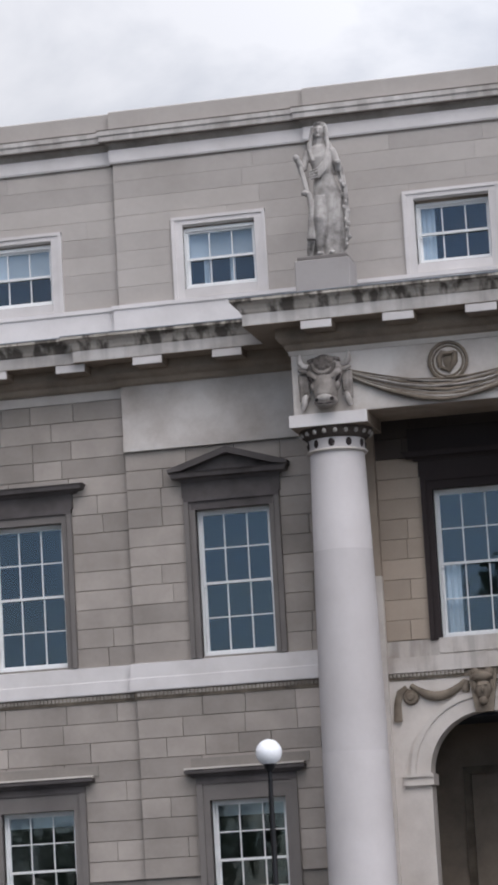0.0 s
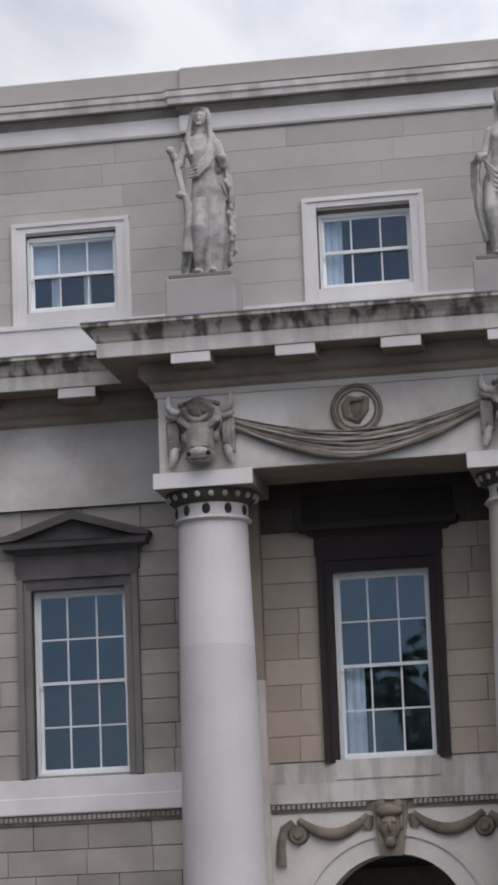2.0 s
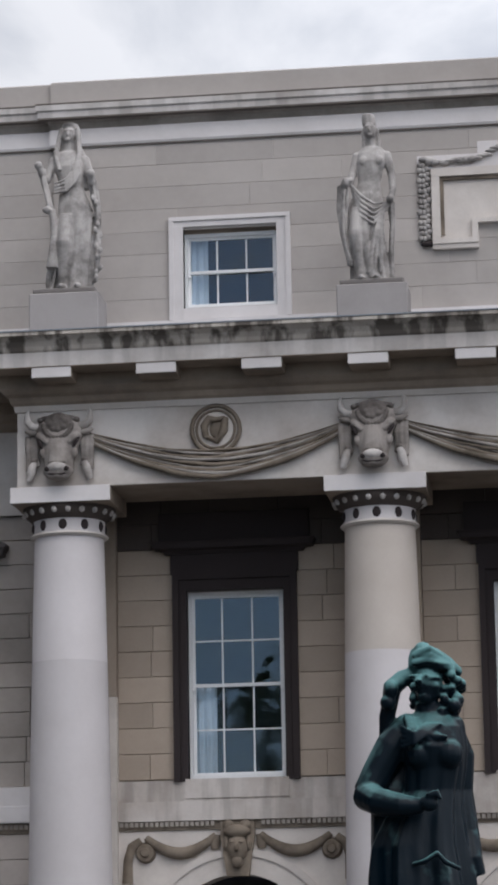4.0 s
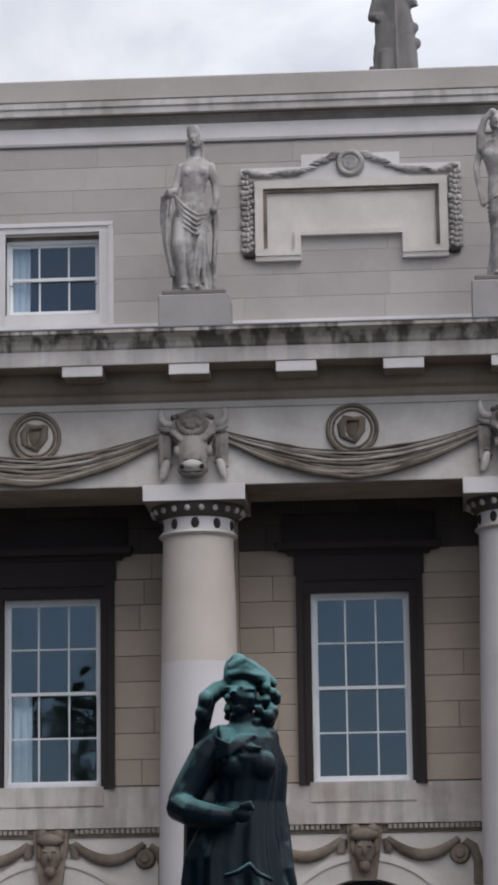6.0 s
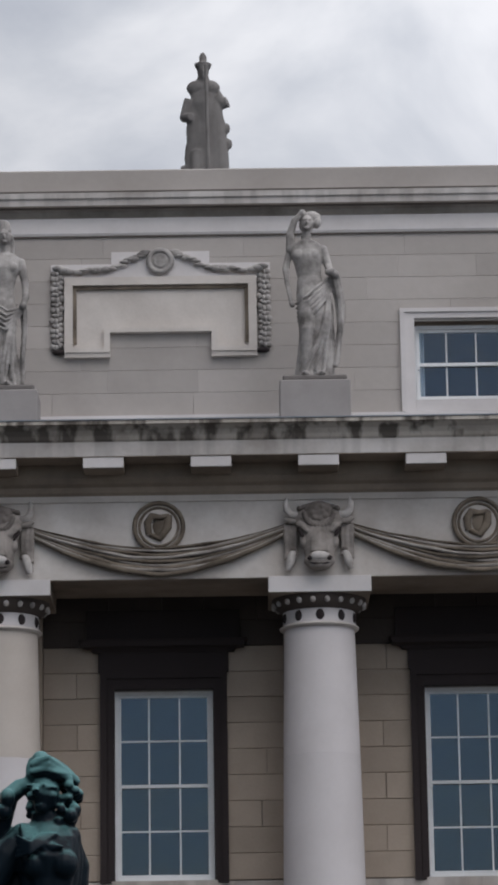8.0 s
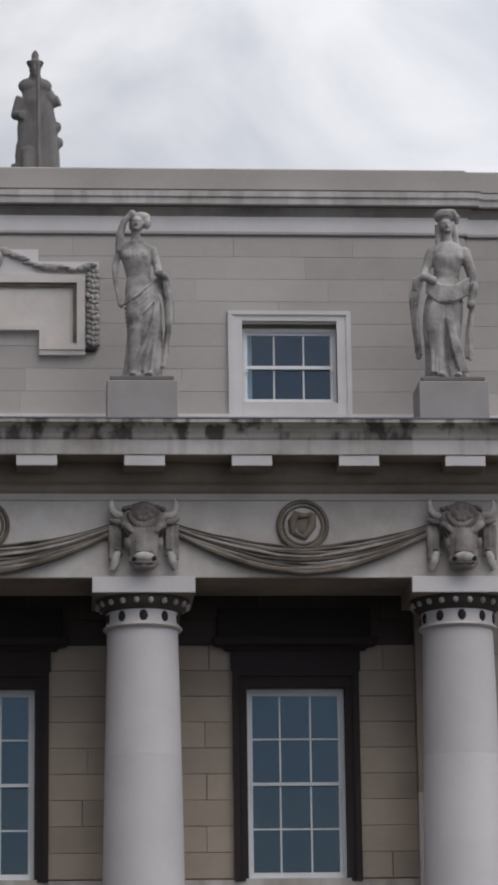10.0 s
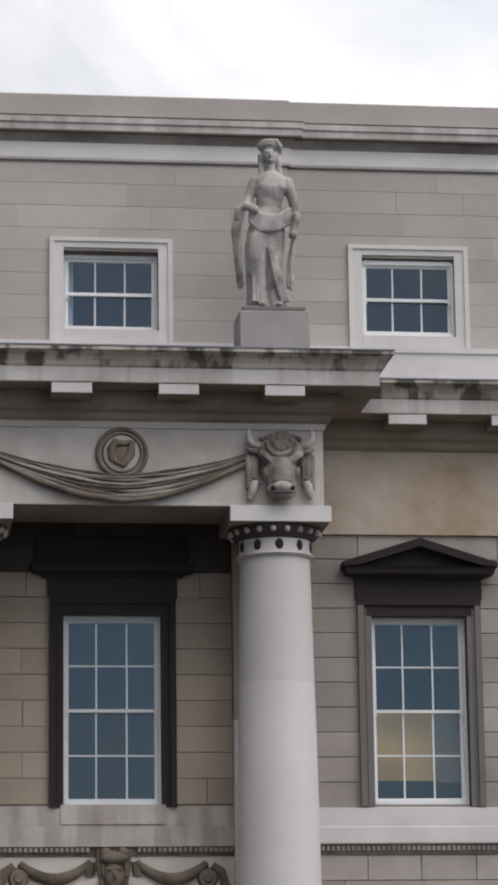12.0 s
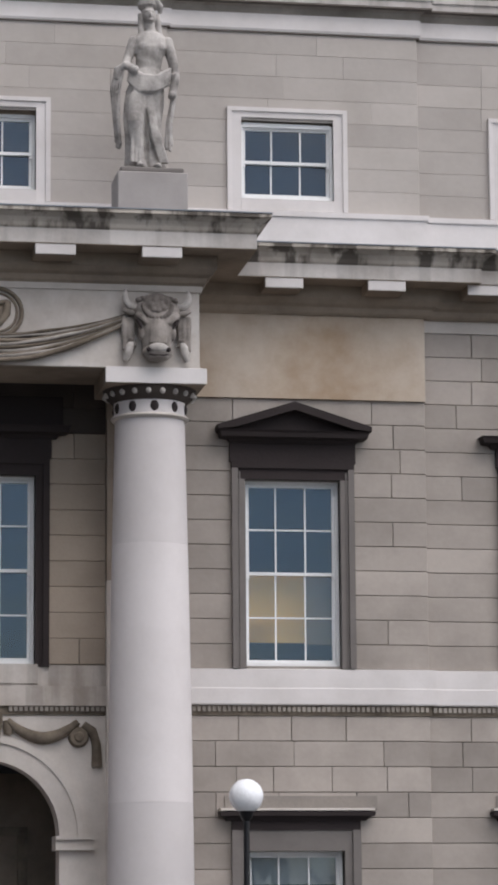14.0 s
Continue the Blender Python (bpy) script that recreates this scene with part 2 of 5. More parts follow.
def make_bronze():
    m = bpy.data.materials.new("patinated_highlight_bronze")
    m.use_nodes = True
    nd, ln = m.node_tree.nodes, m.node_tree.links
    b = nd["Principled BSDF"]
    geo = nd.new("ShaderNodeNewGeometry")
    split = nd.new("ShaderNodeSeparateXYZ")
    ln.new(geo.outputs["Normal"], split.inputs["Vector"])
    pt = nd.new("ShaderNodeTexNoise")
    pt.inputs["Scale"].default_value, pt.inputs["Detail"].default_value = 3.2, 6.0
    ln.new(geo.outputs["Position"], pt.inputs["Vector"])
    # patina gathers on up-facing parts and doubles there as painted highlights
    add = nd.new("ShaderNodeMath")
    add.operation = "MULTIPLY_ADD"
    add.inputs[1].default_value, add.inputs[2].default_value = 0.55, 0.0
    where = nd.new("ShaderNodeSeparateXYZ")
    ln.new(geo.outputs["Position"], where.inputs["Vector"])
    # more patina from chin to cap, with the lit face put in the colour
    washed = nd.new("ShaderNodeMapRange")
    for key, value in (("From Min", 5.68), ("From Max", 6.02), ("To Min", 0.0), ("To Max", 0.42)):
        washed.inputs[key].default_value = value
    ln.new(where.outputs["Z"], washed.inputs["Value"])
    whole = nd.new("ShaderNodeMath")
    ln.new(washed.outputs["Result"], whole.inputs[1])
    ln.new(split.outputs["Z"], add.inputs[0])
    ln.new(pt.outputs["Fac"], add.inputs[2])
    edge = nd.new("ShaderNodeMapRange")
    edge.inputs["From Min"].default_value, edge.inputs["From Max"].default_value = 0.66, 1.08
    ln.new(add.outputs["Value"], whole.inputs[0])
    ln.new(whole.outputs["Value"], edge.inputs["Value"])
    mix = nd.new("ShaderNodeMix")
    mix.data_type = "RGBA"
    mix.inputs["A"].default_value, mix.inputs["B"].default_value = (0.004, 0.009, 0.014, 1), (0.10, 0.215, 0.215, 1)
    ln.new(edge.outputs["Result"], mix.inputs["Factor"])
    ln.new(mix.outputs["Result"], b.inputs["Base Color"])
    b.inputs["Metallic"].default_value, b.inputs["Roughness"].default_value = 0.0, 0.36
    b.inputs["Specular IOR Level"].default_value = 0.13
    bump = nd.new("ShaderNodeBump")
    bump.inputs["Strength"].default_value, bump.inputs["Distance"].default_value = 0.4, 0.02
    ln.new(pt.outputs["Fac"], bump.inputs["Height"])
    ln.new(bump.outputs["Normal"], b.inputs["Normal"])
    return m


BRONZE = make_bronze()
draped(BRONZE, 0.010)


def make_glass():
    m = bpy.data.materials.new("window_glass")
    m.use_nodes = True
    nd, ln = m.node_tree.nodes, m.node_tree.links
    nd.clear()
    out = nd.new("ShaderNodeOutputMaterial")
    mix = nd.new("ShaderNodeMixShader")
    clear = nd.new("ShaderNodeBsdfTransparent")
    clear.inputs["Color"].default_value = (0.72, 0.80, 0.86, 1)
    gloss = nd.new("ShaderNodeBsdfGlossy")
    gloss.inputs["Roughness"].default_value = 0.02
    gloss.inputs["Color"].default_value = (0.78, 0.87, 0.93, 1)
    fres = nd.new("ShaderNodeFresnel")
    fres.inputs["IOR"].default_value = 1.9
    geo = nd.new("ShaderNodeNewGeometry")
    wave = nd.new("ShaderNodeTexNoise")
    wave.inputs["Scale"].default_value = 1.6
    bump = nd.new("ShaderNodeBump")
    bump.inputs["Strength"].default_value, bump.inputs["Distance"].default_value = 0.25, 0.03
    ln.new(geo.outputs["Position"], wave.inputs["Vector"])
    ln.new(wave.outputs["Fac"], bump.inputs["Height"])
    ln.new(bump.outputs["Normal"], gloss.inputs["Normal"])
    ln.new(fres.outputs["Fac"], mix.inputs["Fac"])
    ln.new(clear.outputs["BSDF"], mix.inputs[1])
    ln.new(gloss.outputs["BSDF"], mix.inputs[2])
    ln.new(mix.outputs["Shader"], out.inputs["Surface"])
    return m


GLASS = make_glass()

# ---- mesh helpers ----


def empty(name, label="", category="", group="", kind="", at=(0, 0, 0)):
    ob = new(name)
    ob.location = at
    ob.empty_display_size = 0.1
    return tagged(ob, label, category, group, kind)


def mesh_from(name, bm, material, smooth=False):
    me = bpy.data.meshes.new(name)
    bmesh.ops.recalc_face_normals(bm, faces=bm.faces)
    bm.to_mesh(me)
    bm.free()
    me.materials.append(material)
    if smooth:
        me.shade_smooth()
        me.set_sharp_from_angle(angle=radians(50))
    return me


def part(name, bm, material, parent, label="", smooth=False):
    ob = new(name, mesh_from(name, bm, material, smooth))
    ob.parent = parent
    if label:
        ob["label"] = label
    return ob


def solo(name, bm, material, label, category, group="", kind="", smooth=False):
    ob = new(name, mesh_from(name, bm, material, smooth))
    return tagged(ob, label, category, group, kind)


def box(bm, x0, x1, y0, y1, z0, z1, bevel=0.0):
    v = [bm.verts.new(p) for p in ((x0, y0, z0), (x1, y0, z0), (x1, y1, z0), (x0, y1, z0), (x0, y0, z1), (x1, y0, z1), (x1, y1, z1), (x0, y1, z1))]
    fs = [bm.faces.new([v[i] for i in q]) for q in ((0, 3, 2, 1), (4, 5, 6, 7), (0, 1, 5, 4), (1, 2, 6, 5), (2, 3, 7, 6), (3, 0, 4, 7))]
    if bevel:
        es = list({e for f in fs for e in f.edges})
        bmesh.ops.bevel(bm, geom=es, offset=bevel, segments=1, affect="EDGES")
    return bm


def boxes(*rows, bevel=0.0):
    bm = bmesh.new()
    for r in rows:
        box(bm, *r, bevel=bevel)
    return bm


def sweep(bm, profile, path):
    """A profile of (out, z) swept along a plan path of (x, y); out is to the right of the path; corners are mitred; ends closed."""
    pts = [Vector(p) for p in path]
    rings = []
    for i, p in enumerate(pts):
        ns = []
        for a, b in ((i - 1, i), (i, i + 1)):
            if a >= 0 and b < len(pts):
                d = (pts[b] - pts[a]).normalized()
                ns.append(Vector((d.y, -d.x)))
        m = ns[0] if len(ns) == 1 else (ns[0] + ns[1]) / (1 + ns[0].dot(ns[1]))
        rings.append([bm.verts.new((p.x + m.x * o, p.y + m.y * o, z)) for o, z in profile])
    n = len(profile)
    for r, s in zip(rings, rings[1:]):
        for k in range(n):
            bm.faces.new((r[k], s[k], s[(k + 1) % n], r[(k + 1) % n]))
    bm.faces.new(rings[0])
    bm.faces.new(list(reversed(rings[-1])))
    return bm


def lathe(bm, profile, cx, cy, seg=40):
    rings = [[bm.verts.new((cx + r * math.cos(2 * math.pi * k / seg), cy + r * math.sin(2 * math.pi * k / seg), z)) for k in range(seg)] for r, z in profile]
    for a, b in zip(rings, rings[1:]):
        for k in range(seg):
            bm.faces.new((a[k], a[(k + 1) % seg], b[(k + 1) % seg], b[k]))
    bm.faces.new(list(reversed(rings[0])))
    bm.faces.new(rings[-1])
    return bm


def tube(bm, pts, radii, seg=8, flat=1.0):
    """A round or flattened rod along points."""
    pts = [Vector(p) for p in pts]
    rings = []
    for i, p in enumerate(pts):
        d = (pts[min(i + 1, len(pts) - 1)] - pts[max(i - 1, 0)]).normalized()
        side = d.cross(Vector((0, 1, 0)))
        side = side.normalized() if side.length > 1e-4 else Vector((1, 0, 0))
        up = side.cross(d).normalized()
        r = radii[i] if isinstance(radii, (list, tuple)) else radii
        rings.append([bm.verts.new(p + side * r * math.cos(2 * math.pi * k / seg) + up * r * flat * math.sin(2 * math.pi * k / seg)) for k in range(seg)])
    for a, b in zip(rings, rings[1:]):
        for k in range(seg):
            bm.faces.new((a[k], a[(k + 1) % seg], b[(k + 1) % seg], b[k]))
    bm.faces.new(list(reversed(rings[0])))
    bm.faces.new(rings[-1])
    return bm


def loft(bm, rows, seg=40, folds=0, depth=0.0, twist=0.0, phase=0.0):
    """Rows of (z, x, y, rx, ry): a closed body of ellipses, with cloth folds that grow downwards."""
    rings = []
    n = len(rows)
    for i, (z, x, y, rx, ry) in enumerate(rows):
        ring = []
        for k in range(seg):
            t = 2 * math.pi * k / seg
            f = 1 + depth * (i / n) * (math.sin(folds * t + twist * i + phase) + 0.5 * math.sin((folds * 2 + 1) * t - twist * i * 0.7 + 1.3))
            ring.append(bm.verts.new((x + rx * f * math.cos(t), y + ry * f * math.sin(t), z)))
        rings.append(ring)
    for a, b in zip(rings, rings[1:]):
        for k in range(seg):
            bm.faces.new((a[k], a[(k + 1) % seg], b[(k + 1) % seg], b[k]))
    bm.faces.new(rings[0])
    bm.faces.new(list(reversed(rings[-1])))
    return bm


def ball(bm, c, r, seg=14):
    r = r if isinstance(r, (list, tuple)) else (r, r, r)
    bmesh.ops.create_uvsphere(bm, u_segments=seg, v_segments=max(8, seg * 2 // 3), radius=1.0, matrix=Matrix.Translation(c) @ Matrix.Diagonal((*r, 1)))
    return bm


def prism(bm, outline, y0, y1):
    """A polygon of (x, z) pushed through from y0 to y1."""
    a = [bm.verts.new((x, y0, z)) for x, z in outline]
    b = [bm.verts.new((x, y1, z)) for x, z in outline]
    n = len(outline)
    bm.faces.new(a)
    bm.faces.new(list(reversed(b)))
    for k in range(n):
        bm.faces.new((a[k], b[k], b[(k + 1) % n], a[(k + 1) % n]))
    return bm


def holed(bm, x0, x1, z0, z1, y0, y1, holes):
    """A wall slab with rectangular openings (x0, x1, z0, z1) right through it."""
    xs = sorted({x0, x1, *(min(max(h[i], x0), x1) for h in holes for i in (0, 1))})
    for a, b in zip(xs, xs[1:]):
        mid_x, low = (a + b) / 2, z0
        for h in sorted((h for h in holes if h[0] < mid_x < h[1]), key=lambda h: h[2]):
            if h[2] > low:
                box(bm, a, b, y0, y1, low, h[2])
            low = max(low, h[3])
        if low < z1:
            box(bm, a, b, y0, y1, low, z1)
    return bm


# ---- plan ----
S = 4.755                       # bay
COLS = [-1.5 * S, -0.5 * S, 0.5 * S, 1.5 * S]
AXIS = -1.18                    # column axis
WALL = 0.0                      # main wall face
GLAZE = 0.2                     # sash plane
X2 = 2 * S + 0.03               # flanking windows
X3 = 13.85                      # outer windows
X4 = 18.6
END = 24.0
BREAK = 11.69                   # where the wall steps back
STEP = 0.12
ATT_BREAK = 7.60
UP0, UP1, HALF = 6.52, 9.43, 0.756
AT0, AT1, ATH = 13.98, 15.30, 0.75
LO0, LO1 = 1.35, 3.68
SOFF, FR1, COR = 10.80, 12.06, 13.00
BANDZ = (5.91, 6.47)

# ---- ground ----
solo("ground", holed(bmesh.new(), -900, 900, -0.3, 0.0, -900, 900, []), GROUND, "dark grey asphalt forecourt and street", "ground", kind="structure")

# ---- walls ----
upper_holes = [(c - HALF, c + HALF, UP0, UP1) for c in (-X4, -X3, -X2, -S, 0, S, X2, X3, X4)]
lower_holes = [(c - HALF, c + HALF, LO0, LO1) for c in (-X4, -X3, -X2, X2, X3, X4)]
door_holes = [(c - 1.15, c + 1.15, 0.0, 5.08) for c in (-S, 0, S)]
attic_holes = [(c - ATH, c + ATH, AT0, AT1) for c in (-X4, -X3, -9.535, -S, S, 9.535, X3, X4)]

wall_main = solo("wall_north", holed(bmesh.new(), -BREAK, BREAK, 0, 12.2, WALL + 0.05, WALL + 0.5, upper_holes + lower_holes + door_holes), MORTAR, "grey limestone ashlar main wall with recessed joints", "wall", kind="structure")
wall_wings = []
for s in (-1, 1):
    a, b = sorted((s * BREAK, s * END))
    wall_wings.append(solo("wall_wing", holed(bmesh.new(), a, b, 0, 12.2, WALL + STEP + 0.05, WALL + 0.6, upper_holes + lower_holes), MORTAR, "grey limestone ashlar wing wall with recessed joints", "wall", kind="structure"))

attic_mid = solo("wall_attic", holed(bmesh.new(), -ATT_BREAK, ATT_BREAK, 13.0, 17.84, 0.05, 0.5, attic_holes), FINE_JOINT, "pale grey ashlar attic storey wall", "wall", kind="structure")
attic_side = []
for s in (-1, 1):
    a, b = sorted((s * ATT_BREAK, s * BREAK))
    attic_side.append(solo("wall_attic_flank", holed(bmesh.new(), a, b, 13.0, 17.83, 0.13, 0.5, attic_holes), FINE_JOINT, "pale grey ashlar attic wall beside the portico", "wall", kind="structure"))
    a, b = sorted((s * BREAK, s * END))
    attic_side.append(solo("wall_attic_wing", holed(bmesh.new(), a, b, 13.0, 17.82, 0.25, 0.6, attic_holes), FINE_JOINT, "pale grey ashlar attic wall of the wing", "wall", kind="structure"))

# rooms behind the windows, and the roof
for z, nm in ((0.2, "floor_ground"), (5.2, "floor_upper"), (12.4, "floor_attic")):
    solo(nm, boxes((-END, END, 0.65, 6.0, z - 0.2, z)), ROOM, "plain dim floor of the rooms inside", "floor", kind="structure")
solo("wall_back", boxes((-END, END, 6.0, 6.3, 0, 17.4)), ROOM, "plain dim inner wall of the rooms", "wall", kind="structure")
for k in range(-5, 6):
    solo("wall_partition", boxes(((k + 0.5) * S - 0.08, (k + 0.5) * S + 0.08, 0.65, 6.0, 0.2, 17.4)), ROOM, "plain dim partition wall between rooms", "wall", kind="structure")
solo("roof", boxes((-END, END, 0.3, 30.0, 17.45, 17.6)), LEAD, "flat lead roof behind the parapet", "roof", kind="structure")
for s in (-1, 1):
    solo("wall_end", boxes((s * END - 0.25, s * END + 0.25, 0.05, 30, 0, 17.45)), ASHLAR, "plain grey stone end wall", "wall", kind="structure")
solo("wall_south", boxes((-END, END, 30.0, 30.5, 0, 17.45)), ASHLAR, "plain grey stone rear wall", "wall", kind="structure")

# ---- entablature and cornices ----
FACE = -1.85
EX = 7.80
plan = [(-END, WALL + STEP - 0.06), (-BREAK, WALL + STEP - 0.06), (-BREAK, WALL - 0.06), (-EX, WALL - 0.06), (-EX, FACE), (EX, FACE), (EX, WALL - 0.06), (BREAK, WALL - 0.06), (BREAK, WALL + STEP - 0.06), (END, WALL + STEP - 0.06)]
cornice = empty("cornice", "projecting stone main cornice with blocks, streaked black", "cornice", kind="structure")
bed = [(-0.05, FR1), (0.05, FR1), (0.09, 12.10), (0.11, 12.18), (0.18, 12.22), (0.24, 12.30), (0.24, 12.50), (-0.05, 12.50)]
part("bed_moulding", sweep(bmesh.new(), bed, plan), SOFFIT, cornice, "dark brown bed moulding")
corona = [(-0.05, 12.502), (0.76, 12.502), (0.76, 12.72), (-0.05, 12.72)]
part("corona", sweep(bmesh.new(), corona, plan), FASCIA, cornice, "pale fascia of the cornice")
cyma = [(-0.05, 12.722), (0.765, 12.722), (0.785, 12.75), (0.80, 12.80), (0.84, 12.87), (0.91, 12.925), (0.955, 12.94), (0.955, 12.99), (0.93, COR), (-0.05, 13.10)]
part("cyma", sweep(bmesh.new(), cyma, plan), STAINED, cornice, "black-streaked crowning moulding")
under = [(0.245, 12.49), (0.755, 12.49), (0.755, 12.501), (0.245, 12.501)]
part("soffit", sweep(bmesh.new(), under, plan), SOFFIT, cornice, "dark brown underside of the cornice")
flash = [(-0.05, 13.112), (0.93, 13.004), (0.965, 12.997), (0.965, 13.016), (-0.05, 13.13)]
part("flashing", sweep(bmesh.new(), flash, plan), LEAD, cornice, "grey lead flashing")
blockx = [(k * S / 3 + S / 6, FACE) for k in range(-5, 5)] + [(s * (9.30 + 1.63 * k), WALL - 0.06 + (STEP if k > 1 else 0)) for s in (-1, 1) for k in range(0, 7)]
# dark block, pale front plate: the shade of side and underside is coloured in
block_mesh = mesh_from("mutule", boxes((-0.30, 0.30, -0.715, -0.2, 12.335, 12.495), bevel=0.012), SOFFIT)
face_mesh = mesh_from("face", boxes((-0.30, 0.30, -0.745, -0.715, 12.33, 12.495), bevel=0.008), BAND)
for x, y in blockx:
    ob = new("mutule", block_mesh)
    ob.location, ob.parent = (x, y, 0), cornice
    front = new("face", face_mesh)
    front.parent = ob

entab = empty("entablature", "pale stone portico beam with plain frieze", "entablature", kind="structure")
part("beam", boxes((-EX, EX, FACE, -0.5, SOFF, FR1)), FRIEZE, entab, "pale frieze stained by water")
part("underside", boxes((-EX + 0.05, EX - 0.05, FACE + 0.03, -0.45, SOFF - 0.012, SOFF + 0.02)), SOFFIT, entab, "dark brown underside of the beam")
for s in (-1, 1):
    part("return_beam", boxes((s * EX - (1.3 if s > 0 else 0), s * EX + (0 if s > 0 else 1.3), -0.5, 0.0, SOFF, FR1)), FRIEZE, entab)
part("moulding", sweep(bmesh.new(), [(-0.02, 11.97), (0.03, 11.97), (0.05, 12.06), (-0.02, 12.06)], [(-EX, -0.07), (-EX, FACE), (EX, FACE), (EX, -0.07)]), PALE, entab)
for s in (-1, 1):
    a, b = sorted((s * (EX + 0.004), s * BREAK))
    part("panel", boxes((a, b, -0.06, 0.048, 10.72, FR1)), PANEL if s > 0 else FRIEZE, entab, "smooth frieze panel with " + ("brown" if s > 0 else "grey") + " water stains")
    if s < 0:
        part("moulding", boxes((a, b, -0.085, 0.0, 10.72, 10.98)), FRIEZE, entab)
    a, b = sorted((s * BREAK, s * END))
    part("moulding", boxes((a, b, STEP - 0.03, STEP + 0.05, 11.86, FR1)), PALE, entab)
# ceiling colour holds soot and the shade of the portico together
solo("ceiling_portico", boxes((-EX + 1.3, EX - 1.3, -0.5, 0.04, 11.3, 11.5)), CEILING, "dark stone ceiling of the shallow portico, soot and painted shade", "ceiling", kind="structure")
solo("portico_roof", boxes((-EX, EX, FACE, 0.05, 12.5, 13.1)), LEAD, "lead-covered roof of the portico", "roof", kind="structure")

# attic base course and top cornice
ap = [(-END, 0.25), (-BREAK, 0.25), (-BREAK, 0.13), (-ATT_BREAK, 0.13), (-ATT_BREAK, 0.05), (ATT_BREAK, 0.05), (ATT_BREAK, 0.13), (BREAK, 0.13), (BREAK, 0.25), (END, 0.25)]
attic_trim = empty("attic_cornice", "pale stone attic cornice and parapet in stepped planes", "cornice", kind="structure")
part("blocking_course", sweep(bmesh.new(), [(-0.02, 13.0), (0.10, 13.0), (0.10, 13.66), (0.13, 13.68), (0.13, 13.76), (-0.02, 13.78)], ap), BAND, attic_trim, "clean white stone blocking course")
part("string_course", sweep(bmesh.new(), [(-0.02, 16.74), (0.04, 16.74), (0.06, 16.78), (0.06, 17.03), (-0.02, 17.04)], ap), BAND, attic_trim, "pale band below the cornice")
part("neck_moulding", sweep(bmesh.new(), [(-0.02, 17.045), (0.03, 17.045), (0.07, 17.13), (0.12, 17.17), (-0.02, 17.2)], ap), NECK, attic_trim, "stained hollow moulding")
# dark strips under the drips: dirt, with the mouldings' shadow painted in
part("drip_groove", sweep(bmesh.new(), [(-0.02, 17.165), (0.223, 17.165), (0.223, 17.192), (-0.02, 17.192)], ap), DIRT_AND_SHADE, attic_trim, "thin dark drip line, dirt and painted shade")
part("drip_groove", sweep(bmesh.new(), [(-0.02, 17.402), (0.253, 17.402), (0.255, 17.425), (-0.02, 17.447)], ap), DIRT_AND_SHADE, attic_trim, "thin dark drip line, dirt and painted shade")
part("drip_groove", sweep(bmesh.new(), [(-0.02, 16.722), (0.043, 16.722), (0.043, 16.745), (-0.02, 16.745)], ap), DIRT_AND_SHADE, attic_trim, "thin dark drip line, dirt and painted shade")
part("fascia", sweep(bmesh.new(), [(-0.02, 17.18), (0.22, 17.18), (0.22, 17.29), (0.25, 17.31), (0.25, 17.40), (0.18, 17.43), (-0.02, 17.45)], ap), FASCIA, attic_trim, "stained projecting fascia")
part("parapet", sweep(bmesh.new(), [(-0.35, 17.44), (0.04, 17.44), (0.04, 17.83), (0.02, 17.85), (-0.35, 17.85)], ap), ATTIC, attic_trim, "plain parapet blocks")

